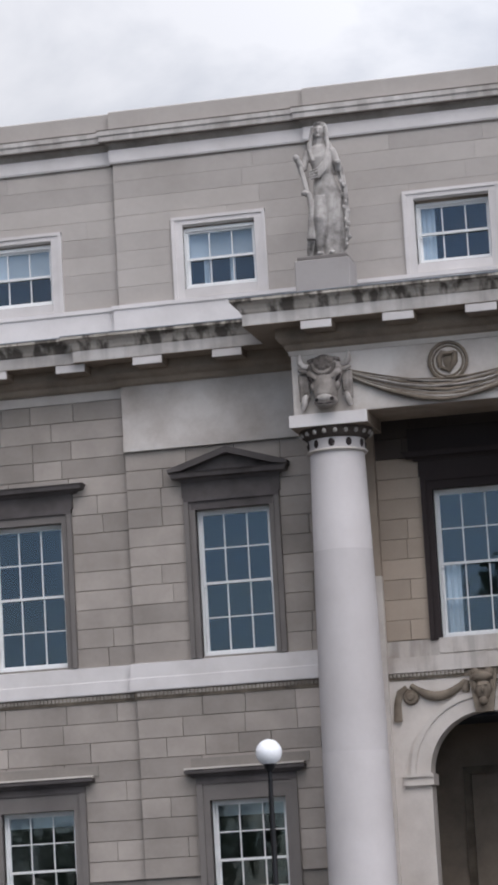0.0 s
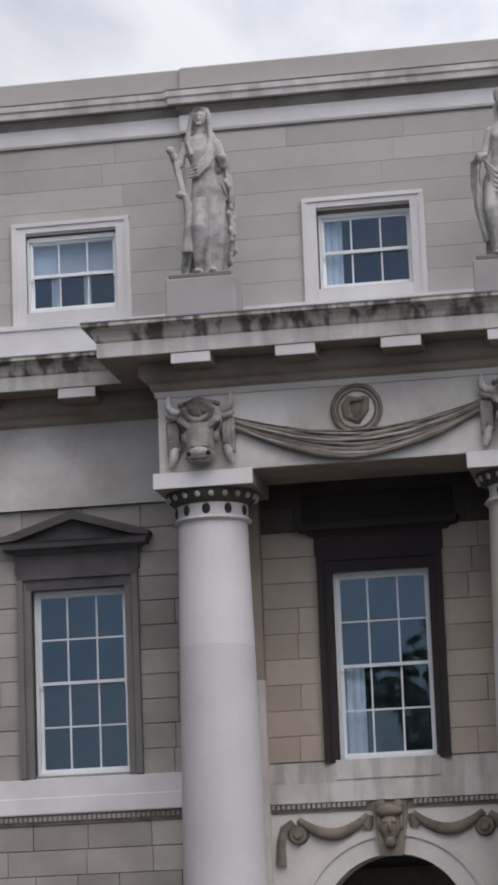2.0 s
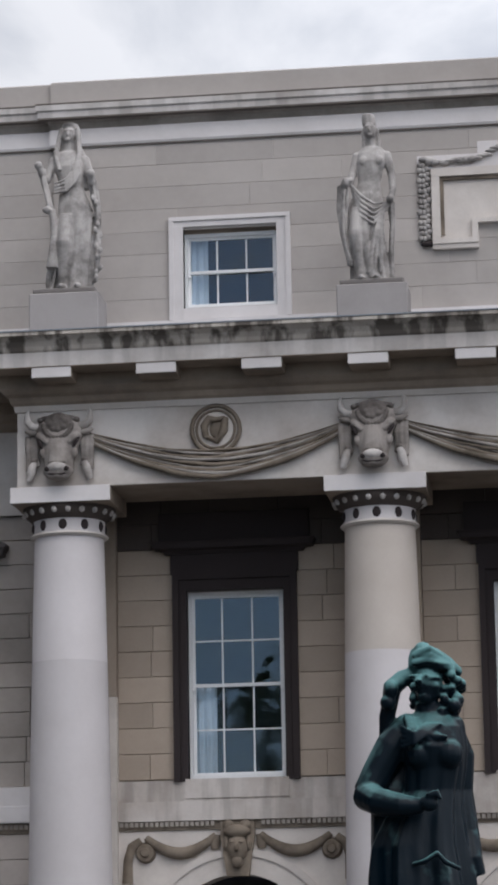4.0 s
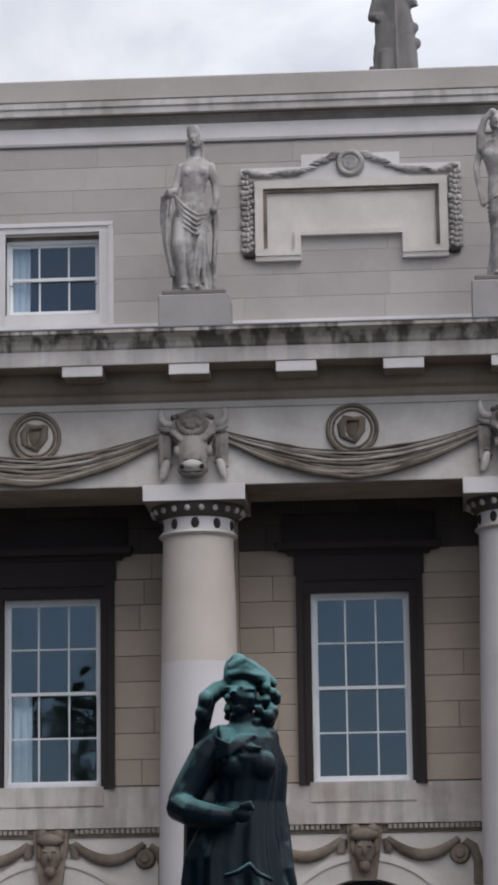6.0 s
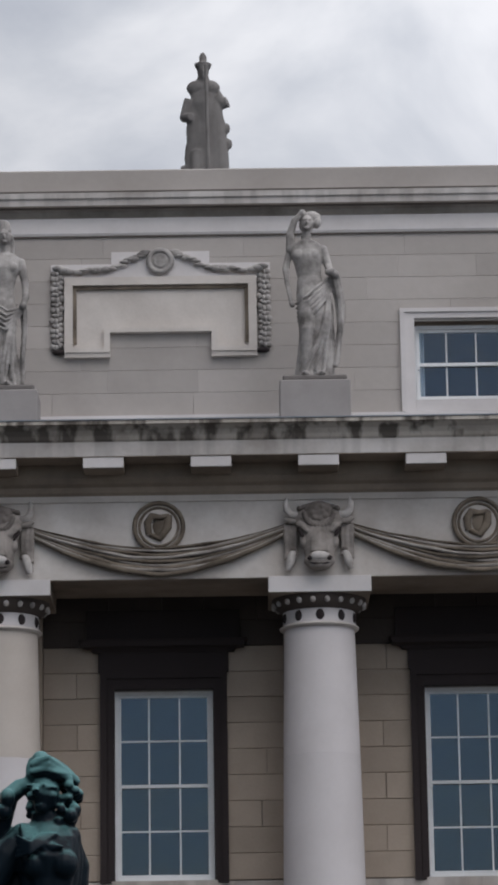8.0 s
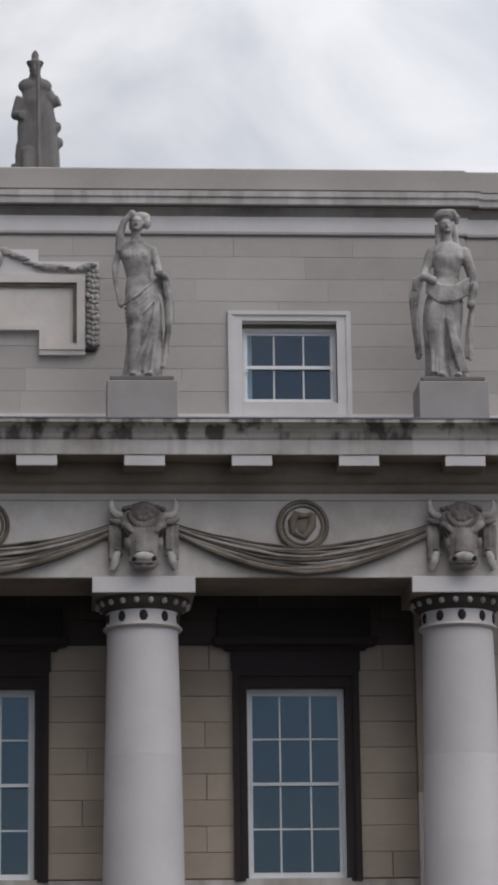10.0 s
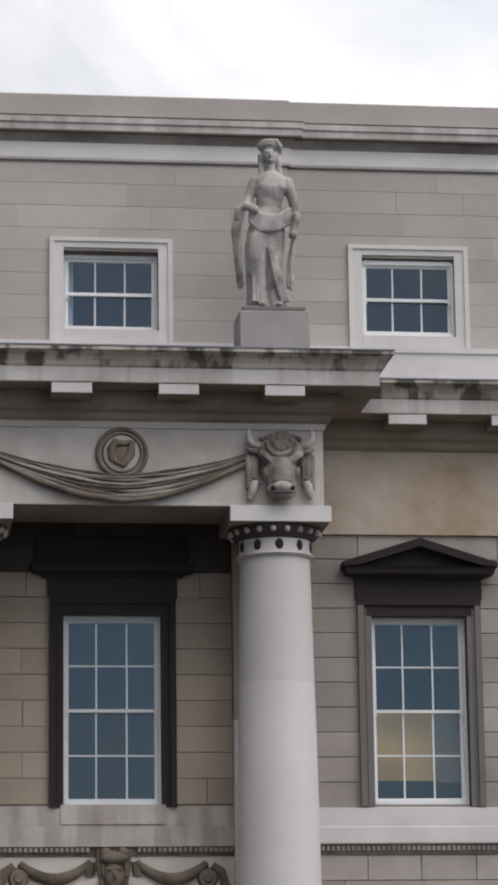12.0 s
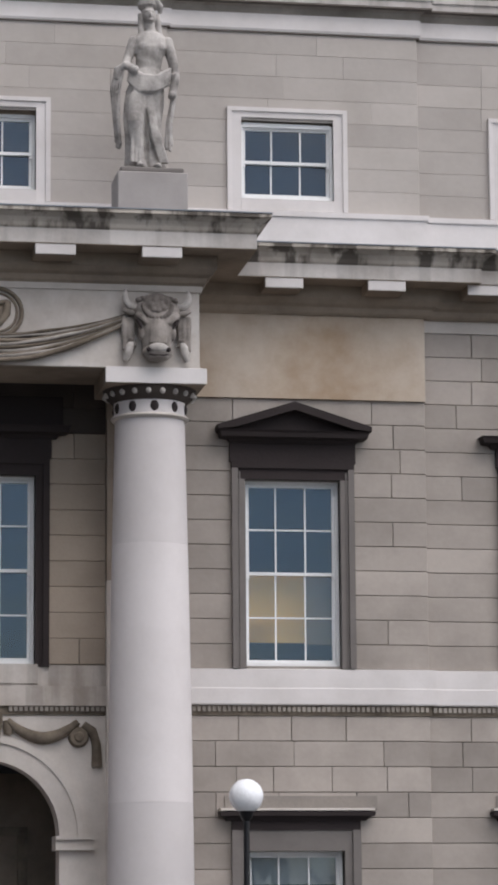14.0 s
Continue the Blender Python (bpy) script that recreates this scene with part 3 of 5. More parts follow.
# ---- columns ----


def column(x):
    c = empty("column", "tall smooth pale stone column with carved round capital", "column", "portico columns", at=(x, AXIS, 0))
    def girth(z):
        return 0.655 - 0.125 * ((z - 1.0) / 9.1) ** 1.7
    for z0, z1 in ((0.96, 4.35), (4.35, 8.20), (8.20, 10.10)):
        rows = [(girth(max(1.0, z0 + (z1 - z0) * k / 6)), z0 + 0.001 + (z1 - z0 - 0.002) * k / 6) for k in range(7)]
        part("drum", lathe(bmesh.new(), rows, 0, 0, 56), COLUMN, c, smooth=True)
    part("base", lathe(bmesh.new(), [(0.9, 0.45), (0.92, 0.55), (0.9, 0.66), (0.78, 0.70), (0.74, 0.80), (0.8, 0.86), (0.78, 0.93), (0.67, 0.95)], 0, 0), COLUMN, c, smooth=True)
    part("plinth", boxes((-0.95, 0.95, -0.95, 0.95, 0, 0.45), bevel=0.01), COLUMN, c)
    part("collar", lathe(bmesh.new(), [(0.53, 10.09), (0.58, 10.10), (0.60, 10.125), (0.58, 10.15), (0.55, 10.16)], 0, 0), PALE, c, "stained ring moulding", smooth=True)
    neck = part("neck", lathe(bmesh.new(), [(0.545, 10.16), (0.545, 10.36)], 0, 0, 48), COLUMN, c, smooth=True)
    echinus = part("echinus", lathe(bmesh.new(), [(0.55, 10.36), (0.58, 10.37), (0.60, 10.39), (0.66, 10.44), (0.70, 10.51), (0.71, 10.56)], 0, 0, 48), SOOTY_SHADED, c, "near-black moulding", smooth=True)
    eggs = bmesh.new()
    for k in range(20):
        a = 2 * math.pi * (k + 0.5) / 20
        ball(eggs, (0.675 * math.cos(a), 0.675 * math.sin(a), 10.47), (0.045, 0.045, 0.05), 8)
    part("egg_ornament", eggs, PALE_CARVING, echinus, smooth=True)
    for k in range(10):
        a = 2 * math.pi * k / 10 - math.pi / 2
        r = bmesh.new()
        ball(r, (0.505 * math.cos(a), 0.505 * math.sin(a), 10.262), (0.075, 0.075, 0.10), 12)
        part("rosette", r, SOOT_SHADE, neck, "dark carved rosette", smooth=True)
    # shade on the slab's sides is put in the colour; a pale plate fronts it
    slab = part("abacus", boxes((-0.758, 0.758, -0.735, 0.758, 10.56, SOFF - 0.003), bevel=0.008), SOFFIT, c, "square slab, sides coloured as shade")
    part("face", boxes((-0.763, 0.763, -0.763, -0.735, 10.558, SOFF - 0.003), bevel=0.006), BAND, slab, "pale face coloured as the lit side")
    return c


first = column(COLS[0])
TAN_DRUM = stone("tan_stained_drum", (0.53, 0.475, 0.425), (0.44, 0.385, 0.335), 0.03, blotch=0.7, speck=0.03)
for k, x in enumerate(COLS[1:]):
    c = copy_thing(first, pose(x, AXIS, 0))
    for drum in c.children:
        if k == 0 and drum.name.startswith("drum") and max(v.co.z for v in drum.data.vertices) > 9:
            drum.data = drum.data.copy()
            drum.data.materials[0] = TAN_DRUM
            drum["label"] = "tan-stained upper drum"
for x in COLS:
    pil = empty("pilaster", "flat stone pilaster behind a column, clean below and brown above", "pilaster", "wall pilasters", at=(x, 0, 0))
    part("lower_shaft", boxes((-0.53, 0.53, -0.16, 0.045, 0, 7.80)), PALE, pil, "clean pale lower stones")
    part("upper_shaft", boxes((-0.525, 0.525, -0.155, 0.045, 7.804, SOFF)), PORTICO_WALL, pil, "brown-stained upper stones")

# ---- windows ----


def sash_window(name, rows, z0, z1, label, y=GLAZE):
    """A white painted sash window, three panes wide; the lower sash stands behind the upper one."""
    w = empty(name, label, "window", "sash windows", kind="structure")
    h, mid_z = HALF, (z0 + z1) / 2
    part("window_frame", boxes((-h - 0.02, -h + 0.05, y - 0.05, y + 0.14, z0, z1), (h - 0.05, h + 0.02, y - 0.05, y + 0.14, z0, z1), (-h + 0.05, h - 0.05, y - 0.05, y + 0.14, z1 - 0.05, z1 + 0.02), (-h + 0.05, h - 0.05, y - 0.07, y + 0.14, z0 - 0.02, z0 + 0.06)), WHITE, w)
    for nm, a, b, yy in (("upper_sash", mid_z - 0.025, z1 - 0.05, y), ("lower_sash", z0 + 0.06, mid_z + 0.025, y + 0.05)):
        x0, x1 = -h + 0.05, h - 0.05
        rail = boxes((x0, x0 + 0.045, yy, yy + 0.04, a, b), (x1 - 0.045, x1, yy, yy + 0.04, a, b), (x0, x1, yy - 0.002, yy + 0.042, a, a + 0.05), (x0, x1, yy - 0.002, yy + 0.042, b - 0.045, b))
        sash = part(nm, rail, WHITE, w)
        if nm == "upper_sash":
            for s in (-1, 1):
                part("sash_horn", boxes((s * (h - 0.075) - 0.024, s * (h - 0.075) + 0.024, yy + 0.002, yy + 0.036, a - 0.055, a + 0.002), bevel=0.006), WHITE, sash)
        n = rows // 2
        for k in (1, 2):
            c = x0 + (x1 - x0) * k / 3
            part("glazing_bar", boxes((c - 0.012, c + 0.012, yy + 0.003, yy + 0.035, a + 0.05, b - 0.045)), WHITE, sash)
        for k in range(1, n):
            c = a + (b - a) * k / n
            part("glazing_bar", boxes((x0 + 0.045, x1 - 0.045, yy + 0.001, yy + 0.037, c - 0.012, c + 0.012)), WHITE, sash)
        for i in range(3):
            for j in range(n):
                u0, u1 = x0 + (x1 - x0) * i / 3 + 0.01, x0 + (x1 - x0) * (i + 1) / 3 - 0.01
                v0, v1 = a + (b - a) * j / n + 0.01, a + (b - a) * (j + 1) / n - 0.01
                pane = bmesh.new()
                tip = 0.004 * math.sin(7.1 * i + 3.3 * j + rows)
                q = [pane.verts.new(p) for p in ((u0, yy + 0.02, v0), (u1, yy + 0.02 + tip, v0), (u1, yy + 0.02 + tip * 0.5, v1), (u0, yy + 0.02 - tip * 0.5, v1))]
                pane.faces.new(q)
                g = part("pane", pane, GLASS, sash)
                g.visible_shadow = False
    return w


win_up = sash_window("window_upper", 4, UP0, UP1, "tall white twelve-pane sash window, closed")
win_up.location.x = -X4
for c in (-X3, -X2, -S, 0, S, X2, X3, X4):
    copy_thing(win_up, pose(c, STEP if abs(c) > BREAK else 0, 0))
win_lo = sash_window("window_lower", 4, LO0, LO1, "white twelve-pane ground-floor sash window, closed")
win_lo.location.x = -X4
for c in (-X3, -X2, X2, X3, X4):
    copy_thing(win_lo, pose(c, STEP if abs(c) > BREAK else 0, 0))
win_at = sash_window("window_attic", 2, AT0, AT1 - 0.08, "small white six-pane attic sash window", GLAZE + 0.03)
win_at.location.x = -X4
for c in (-X3, -9.535, -S, S, 9.535, X3, X4):
    copy_thing(win_at, pose(c, 0.12 if abs(c) > BREAK else 0, 0))


def hanging(name, x0, x1, y, z0, z1, material, label, category, folds=0):
    bm = bmesh.new()
    n = max(2, folds * 6)
    for k in range(n):
        a, b = x0 + (x1 - x0) * k / n, x0 + (x1 - x0) * (k + 1) / n
        ya, yb = (y + (0.025 * math.sin(k * 1.05) if folds else 0), y + (0.025 * math.sin((k + 1) * 1.05) if folds else 0))
        v = [bm.verts.new(p) for p in ((a, ya, z0), (b, yb, z0), (b, yb, z1), (a, ya, z1), (a, ya + 0.006, z0), (b, yb + 0.006, z0), (b, yb + 0.006, z1), (a, ya + 0.006, z1))]
        bm.faces.new(v[0:4])
        bm.faces.new(v[4:8])
    return solo(name, bm, material, label, category)


hanging("roller_blind", X2 - 0.74, X2 + 0.26, 0.42, UP0 + 0.40, (UP0 + UP1) / 2 + 0.02, BLIND, "buff yellow blind behind the lower sash", "blind")
hanging("roller_blind", X2 + 0.27, X2 + 0.74, 0.46, UP0 + 0.38, (UP0 + UP1) / 2 + 0.02, BUFF_GREY, "dull grey-buff blind beside the yellow one", "blind")
for dx, w, tall in ((-0.52, 0.16, 0.11), (0.02, 0.20, 0.09), (0.47, 0.15, 0.08)):
    stack = boxes((X2 + dx - w / 2, X2 + dx + w / 2, 0.44, 0.60, UP0 + 0.01, UP0 + tall * 0.6), (X2 + dx - w / 2 + 0.02, X2 + dx + w / 2 - 0.03, 0.45, 0.58, UP0 + tall * 0.6, UP0 + tall), bevel=0.004)
    solo("paper_stack", stack, WHITE, "small white stack of papers on the inner sill", "papers", "papers on the sill")
solo("inner_sill", boxes((X2 - 0.76, X2 + 0.76, 0.40, 0.66, UP0 - 0.05, UP0 + 0.008)), WHITE, "white painted inner window sill", "sill", kind="structure")
for c in (-X3, -9.535):
    hanging("roller_blind", c - 0.73, c + 0.73, 0.40, (AT0 + AT1) / 2 - 0.03, AT1, CURTAIN, "pale grey blind drawn over the upper sash", "blind")
for x in (-9.955, -9.415):
    hanging("curtain", x, x + 0.12, 0.46, AT0, (AT0 + AT1) / 2, CURTAIN, "narrow pale cloth strip hanging behind the sash", "curtain", folds=1)
for c, w in ((-S, 0.34), (S, 0.16)):
    hanging("curtain", c - 0.74, c - 0.74 + w, 0.40, AT0, AT1, CURTAIN, "pale cloth curtain drawn to one side", "curtain", folds=3)
hanging("curtain", -S - 0.72, -S - 0.36, 0.40, UP0, (UP0 + UP1) / 2, CURTAIN, "pale cloth curtain behind the lower sash", "curtain", folds=3)
for c in (-X3, -X2, X2):
    hanging("roller_blind", c - 0.72, c + 0.72, 0.45, LO1 - (0.30 if c < 0 else 0.5), LO1 + 0.1, CURTAIN, "pale roller blind drawn part way down", "blind")

# attic window surrounds: clean white stone frames
for c in (-X4, -X3, -9.535, -S, S, 9.535, X3, X4):
    y = 0.05 if abs(c) < ATT_BREAK else 0.13 if abs(c) < BREAK else 0.25
    f = empty("window_surround", "clean pale stone moulded frame round an attic window", "window surround", "attic window surrounds", "structure", at=(c, y, 0))
    for s in (-1, 1):
        a, b = sorted((s * 0.75, s * 0.965))
        part("jamb", boxes((a, b, -0.05, 0.22, 13.78, AT1 + 0.005)), BAND, f)
        a, b = sorted((s * 0.90, s * 0.975))
        part("outer_moulding", boxes((a, b, -0.075, 0.0, 13.78, 15.46)), BAND, f)
    part("head", boxes((-0.965, 0.965, -0.05, 0.22, AT1 + 0.005, 15.455)), BAND, f)
    part("outer_moulding", boxes((-0.975, 0.975, -0.077, 0.0, 15.40, 15.465)), BAND, f)
    # added strip whose dark colour stands for the shadow under the window head
    part("soffit_board", boxes((-0.75, 0.75, 0.12, 0.30, AT1 - 0.075, AT1 + 0.004)), SOFFIT, f, "added dark strip standing for the reveal's shade")
    part("sill", boxes((-0.75, 0.75, -0.06, 0.22, 13.78, AT0 - 0.02)), BAND, f)


def surround(c, kind, dirt=SOOT_SHADE):
    """The architrave and hood of an upper window: pediment, or flat hood."""
    y = STEP if abs(c) > BREAK else 0.0
    label = "soot-dark moulded stone surround with a " + ("small triangular pediment" if kind == "pediment" else "flat projecting hood")
    f = empty("window_surround", label, "window surround", "upper window surrounds", "structure", at=(c, y, 0))
    jamb = dirt if kind == "portico" else JAMB
    for s in (-1, 1):
        a, b = sorted((s * HALF, s * 0.965))
        part("jamb", boxes((a, b, -0.06, 0.22, 6.475, UP1 + 0.003)), jamb, f)
        a, b = sorted((s * 0.875, s * 0.972))
        part("outer_moulding", boxes((a, b, -0.10, 0.0, 6.475, 9.69 if kind != "pediment" else 9.60)), jamb, f)
        a, b = sorted((s * 0.835, s * 0.857))
        part("inner_moulding", boxes((a, b, -0.075, 0.0, 6.475, 9.55)), jamb, f)
    part("head", boxes((-0.965, 0.965, -0.06, 0.22, UP1 + 0.003, 9.69)), dirt if kind != "flat" else jamb, f)
    part("outer_moulding", boxes((-0.972, 0.972, -0.102, 0.0, 9.60, 9.695)), dirt, f)
    part("frieze", boxes((-1.0, 1.0, -0.08, 0.02, 9.695, 10.02)), dirt, f)
    hood = [(-0.02, 10.0), (0.10, 10.0), (0.14, 10.05), (0.26, 10.07), (0.28, 10.14), (0.31, 10.17), (-0.02, 10.2)]
    e = 0.90 if kind == "pediment" else 0.98
    line = [(-e, 0.0), (-e, -0.02), (e, -0.02), (e, 0.0)]
    part("hood", sweep(bmesh.new(), hood, line), dirt, f, "soot-weathered hood")
    if kind == "pediment":
        for s in (-1, 1):
            part("raking_moulding", prism(bmesh.new(), [(s * 1.22, 10.18), (s * 1.22, 10.25), (0, 10.63), (0, 10.50), (s * 0.95, 10.205)], -0.32, 0.02), dirt, f)
        part("tympanum", prism(bmesh.new(), [(-1.05, 10.19), (1.05, 10.19), (0, 10.51)], -0.12, 0.02), dirt, f)
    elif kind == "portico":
        # black panel: soot stain and the hood's shadow zone in one colour
        part("upper_panel", boxes((-1.18, 1.18, -0.07, 0.04, 10.2, 10.66)), dirt, f, "stones above the hood blackened by soot and painted shade")
    return f


for c in (-S, 0, S):
    surround(c, "portico")
for c in (-X2, X2):
    surround(c, "pediment", GREY_SOOT if c < 0 else SOOT_SHADE)
for c in (-X4, -X3, X3, X4):
    surround(c, "flat", GREY_SOOT if c < 0 else SOOT_SHADE)
for c in (-X4, -X3, -X2, X2, X3, X4):
    y = STEP if abs(c) > BREAK else 0.0
    f = empty("window_surround", "dark moulded stone surround with a thin flat hood", "window surround", "lower window surrounds", "structure", at=(c, y, 0))
    for s in (-1, 1):
        a, b = sorted((s * HALF, s * 1.0))
        part("jamb", boxes((a, b, -0.06, 0.22, 1.2, LO1 + 0.003)), JAMB, f)
        a, b = sorted((s * 0.88, s * 1.005))
        part("outer_moulding", boxes((a, b, -0.10, 0.0, 1.2, 4.0)), JAMB, f)
    part("head", boxes((-1.0, 1.0, -0.06, 0.22, LO1 + 0.003, 4.0)), JAMB, f)
    part("frieze", boxes((-1.0, 1.0, -0.085, 0.02, 4.0, 4.16)), GREY_SOOT if c < 0 else SOOT_SHADE, f)
    part("hood", sweep(bmesh.new(), [(-0.02, 4.14), (0.1, 4.14), (0.14, 4.19), (0.22, 4.21), (0.23, 4.27), (-0.02, 4.32)], [(-0.98, 0), (-0.98, -0.02), (0.98, -0.02), (0.98, 0)]), GREY_SOOT if c < 0 else SOOT_SHADE, f, "soot-weathered thin hood")
    part("hood_top", boxes((-1.2, 1.2, -0.25, 0.0, 4.29, 4.325)), PALE, f)
    part("blocking", boxes((-1.1, 1.28, -0.035, 0.02, 4.325, 4.52)), MORTAR, f, "low stone course over the hood")

# ---- bands ----
bands = empty("sill_band", "broad clean pale stone sill band with a beaded lower edge", "band", kind="structure")
for s in (-1, 1):
    path = [(-END, STEP), (-BREAK, STEP), (-BREAK, 0.0), (-7.6, 0.0)] if s < 0 else [(7.6, 0.0), (BREAK, 0.0), (BREAK, STEP), (END, STEP)]
    part("band", sweep(bmesh.new(), [(-0.05, 5.91), (0.09, 5.91), (0.10, 5.93), (0.095, 6.16), (0.085, 6.175), (0.08, 6.46), (-0.05, 6.48)], path), BAND, bands)
    # dark bed behind the beads, shade of the recess put in its colour
    part("bed", sweep(bmesh.new(), [(-0.05, 5.75), (0.02, 5.75), (0.04, 5.91), (-0.05, 5.91)], path), SWAG, bands, "beading recess with shade in its colour")
bead = bmesh.new()
for s in (-1, 1):
    for k in range(int((BREAK - 7.6) / 0.078)):
        x = s * (7.65 + 0.078 * k)
        box(bead, x - 0.026, x + 0.026, -0.065, 0.0, 5.81, 5.885)
    for k in range(40):
        x = s * (BREAK + 0.02 + 0.078 * k)
        box(bead, x - 0.026, x + 0.026, STEP - 0.065, STEP, 5.81, 5.885)
for c in (-S, 0, S):
    for k in range(-23, 24):
        if abs(k) > 4:
            box(bead, c + 0.078 * k - 0.026, c + 0.078 * k + 0.026, -0.085, -0.01, 5.80, 5.87)
tagged(part("beading", bead, NECK, bands, "row of small square beads"), kind="stuff")

# ---- arches ----
for c in (-S, 0, S):
    a = empty("arch", "pale stone arch bay with carved swags and a mask keystone", "arch", "portico arches", "structure", at=(c, 0, 0))
    arc = [(1.14 * math.cos(math.pi * k / 24), 3.92 + 1.14 * math.sin(math.pi * k / 24)) for k in range(25)]
    outer = [(1.48 * math.cos(math.pi * k / 24), 3.92 + 1.48 * math.sin(math.pi * k / 24)) for k in range(25)]
    part("spandrel", prism(bmesh.new(), [(-1.86, 0), (-1.86, 5.74), (1.86, 5.74), (1.86, 0), (1.14, 0)] + arc + [(-1.14, 0)], -0.012, 0.5), PALE, a)
    part("archivolt", prism(bmesh.new(), outer + list(reversed([(x * 0.997, 3.92 + (z - 3.92) * 0.997) for x, z in arc])), -0.07, 0.02), PALE, a, "moulded arch ring")
    rim = [(1.52 * math.cos(math.pi * k / 24), 3.92 + 1.52 * math.sin(math.pi * k / 24)) for k in range(25)]
    part("outer_moulding", prism(bmesh.new(), rim + list(reversed([(x * 0.93, 3.92 + (z - 3.92) * 0.93) for x, z in rim])), -0.10, -0.01), PALE, a)
    for s in (-1, 1):
        p, q = sorted((s * 1.08, s * 1.66))
        part("impost", boxes((p, q, -0.10, 0.5, 3.70, 3.76), (p, q, -0.07, 0.5, 3.76, 3.86), (p, q, -0.12, 0.5, 3.86, 3.92)), PALE, a)
        swag = bmesh.new()
        pts = [(s * (0.34 + 1.08 * u), -0.06, 5.66 - 0.02 * u - 0.26 * math.sin(math.pi * u) ** 0.9) for u in [k / 12 for k in range(13)]]
        tube(swag, pts, [0.05 + 0.045 * math.sin(math.pi * k / 12) for k in range(13)], 8, 0.8)
        tube(swag, [(s * 1.50, -0.05, 5.60), (s * 1.64, -0.05, 5.50), (s * 1.70, -0.05, 5.30), (s * 1.71, -0.05, 4.95)], [0.06, 0.075, 0.07, 0.085], 8, 0.6)
        tube(swag, [(s * 0.34, -0.05, 5.66), (s * 0.36, -0.05, 5.54), (s * 0.36, -0.05, 5.44)], [0.07, 0.08, 0.06], 8, 0.6)
        part("swag", swag, SWAG, a, "weathered brown carved swag", smooth=True)
        ros = bmesh.new()
        bmesh.ops.create_cone(ros, cap_ends=True, segments=24, radius1=0.165, radius2=0.13, depth=0.09, matrix=Matrix.Translation((s * 1.43, -0.05, 5.41)) @ Matrix.Rotation(radians(90), 4, "X"))
        bmesh.ops.create_cone(ros, cap_ends=True, segments=20, radius1=0.09, radius2=0.06, depth=0.06, matrix=Matrix.Translation((s * 1.43, -0.10, 5.41)) @ Matrix.Rotation(radians(90), 4, "X"))
        part("rosette", ros, SWAG, a, "dark round rosette")
    part("keystone", prism(bmesh.new(), [(-0.17, 5.02), (0.17, 5.02), (0.26, 5.62), (0.26, 5.84), (-0.26, 5.84), (-0.26, 5.62)], -0.16, 0.02), SWAG, a)
    mask = bmesh.new()
    ball(mask, (0, -0.17, 5.45), (0.16, 0.12, 0.22))
    ball(mask, (0, -0.20, 5.70), (0.22, 0.11, 0.10))
    ball(mask, (0, -0.29, 5.44), (0.035, 0.05, 0.07), 8)
    ball(mask, (0, -0.22, 5.23), (0.09, 0.07, 0.09), 10)
    for s in (-1, 1):
        ball(mask, (s * 0.13, -0.18, 5.78), (0.09, 0.08, 0.09), 10)
        ball(mask, (s * 0.17, -0.15, 5.52), (0.05, 0.07, 0.13), 8)
        ball(mask, (s * 0.07, -0.27, 5.53), (0.045, 0.03, 0.022), 8)
    part("mask", mask, SWAG, a, "plain carved head-shaped boss", smooth=True)
    part("sill_course", boxes((-1.86, 1.86, -0.05, 0.04, 6.18, 6.50)), SILL, a, "stained upper sill course")
    part("sill", boxes((-0.80, 0.80, -0.075, 0.14, 6.22, 6.515)), SILL, a)
    part("band", boxes((-1.86, 1.86, -0.10, 0.04, 5.88, 6.178)), SILL, a)
    # same dark-coloured bed, standing for shade between the beads
    part("bed", boxes((-1.86, 1.86, -0.035, 0.04, 5.742, 5.88)), SWAG, a, "beading recess with shade in its colour")

for c in (-S, 0, S):
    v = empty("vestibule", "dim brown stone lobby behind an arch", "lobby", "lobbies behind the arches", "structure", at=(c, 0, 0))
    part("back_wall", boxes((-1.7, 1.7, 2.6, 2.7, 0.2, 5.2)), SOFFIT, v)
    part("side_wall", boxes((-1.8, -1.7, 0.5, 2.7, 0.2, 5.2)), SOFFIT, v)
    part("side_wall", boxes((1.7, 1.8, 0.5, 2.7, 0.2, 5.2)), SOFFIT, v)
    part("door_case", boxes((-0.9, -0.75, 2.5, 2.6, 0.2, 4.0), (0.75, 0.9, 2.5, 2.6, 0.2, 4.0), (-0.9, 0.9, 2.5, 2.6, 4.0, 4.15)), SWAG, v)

# ---- frieze ornament ----


def remeshed(ob, size, smooth=3):
    r = ob.modifiers.new("blend", "REMESH")
    r.mode, r.voxel_size, r.use_smooth_shade = "VOXEL", size, True
    if smooth:
        m = ob.modifiers.new("soften", "SMOOTH")
        m.factor, m.iterations = 0.5, smooth
    return ob


def carved(name, bm, material, parent, size=0.014, smooth=1, label=""):
    return remeshed(part(name, bm, material, parent, label), size, smooth)


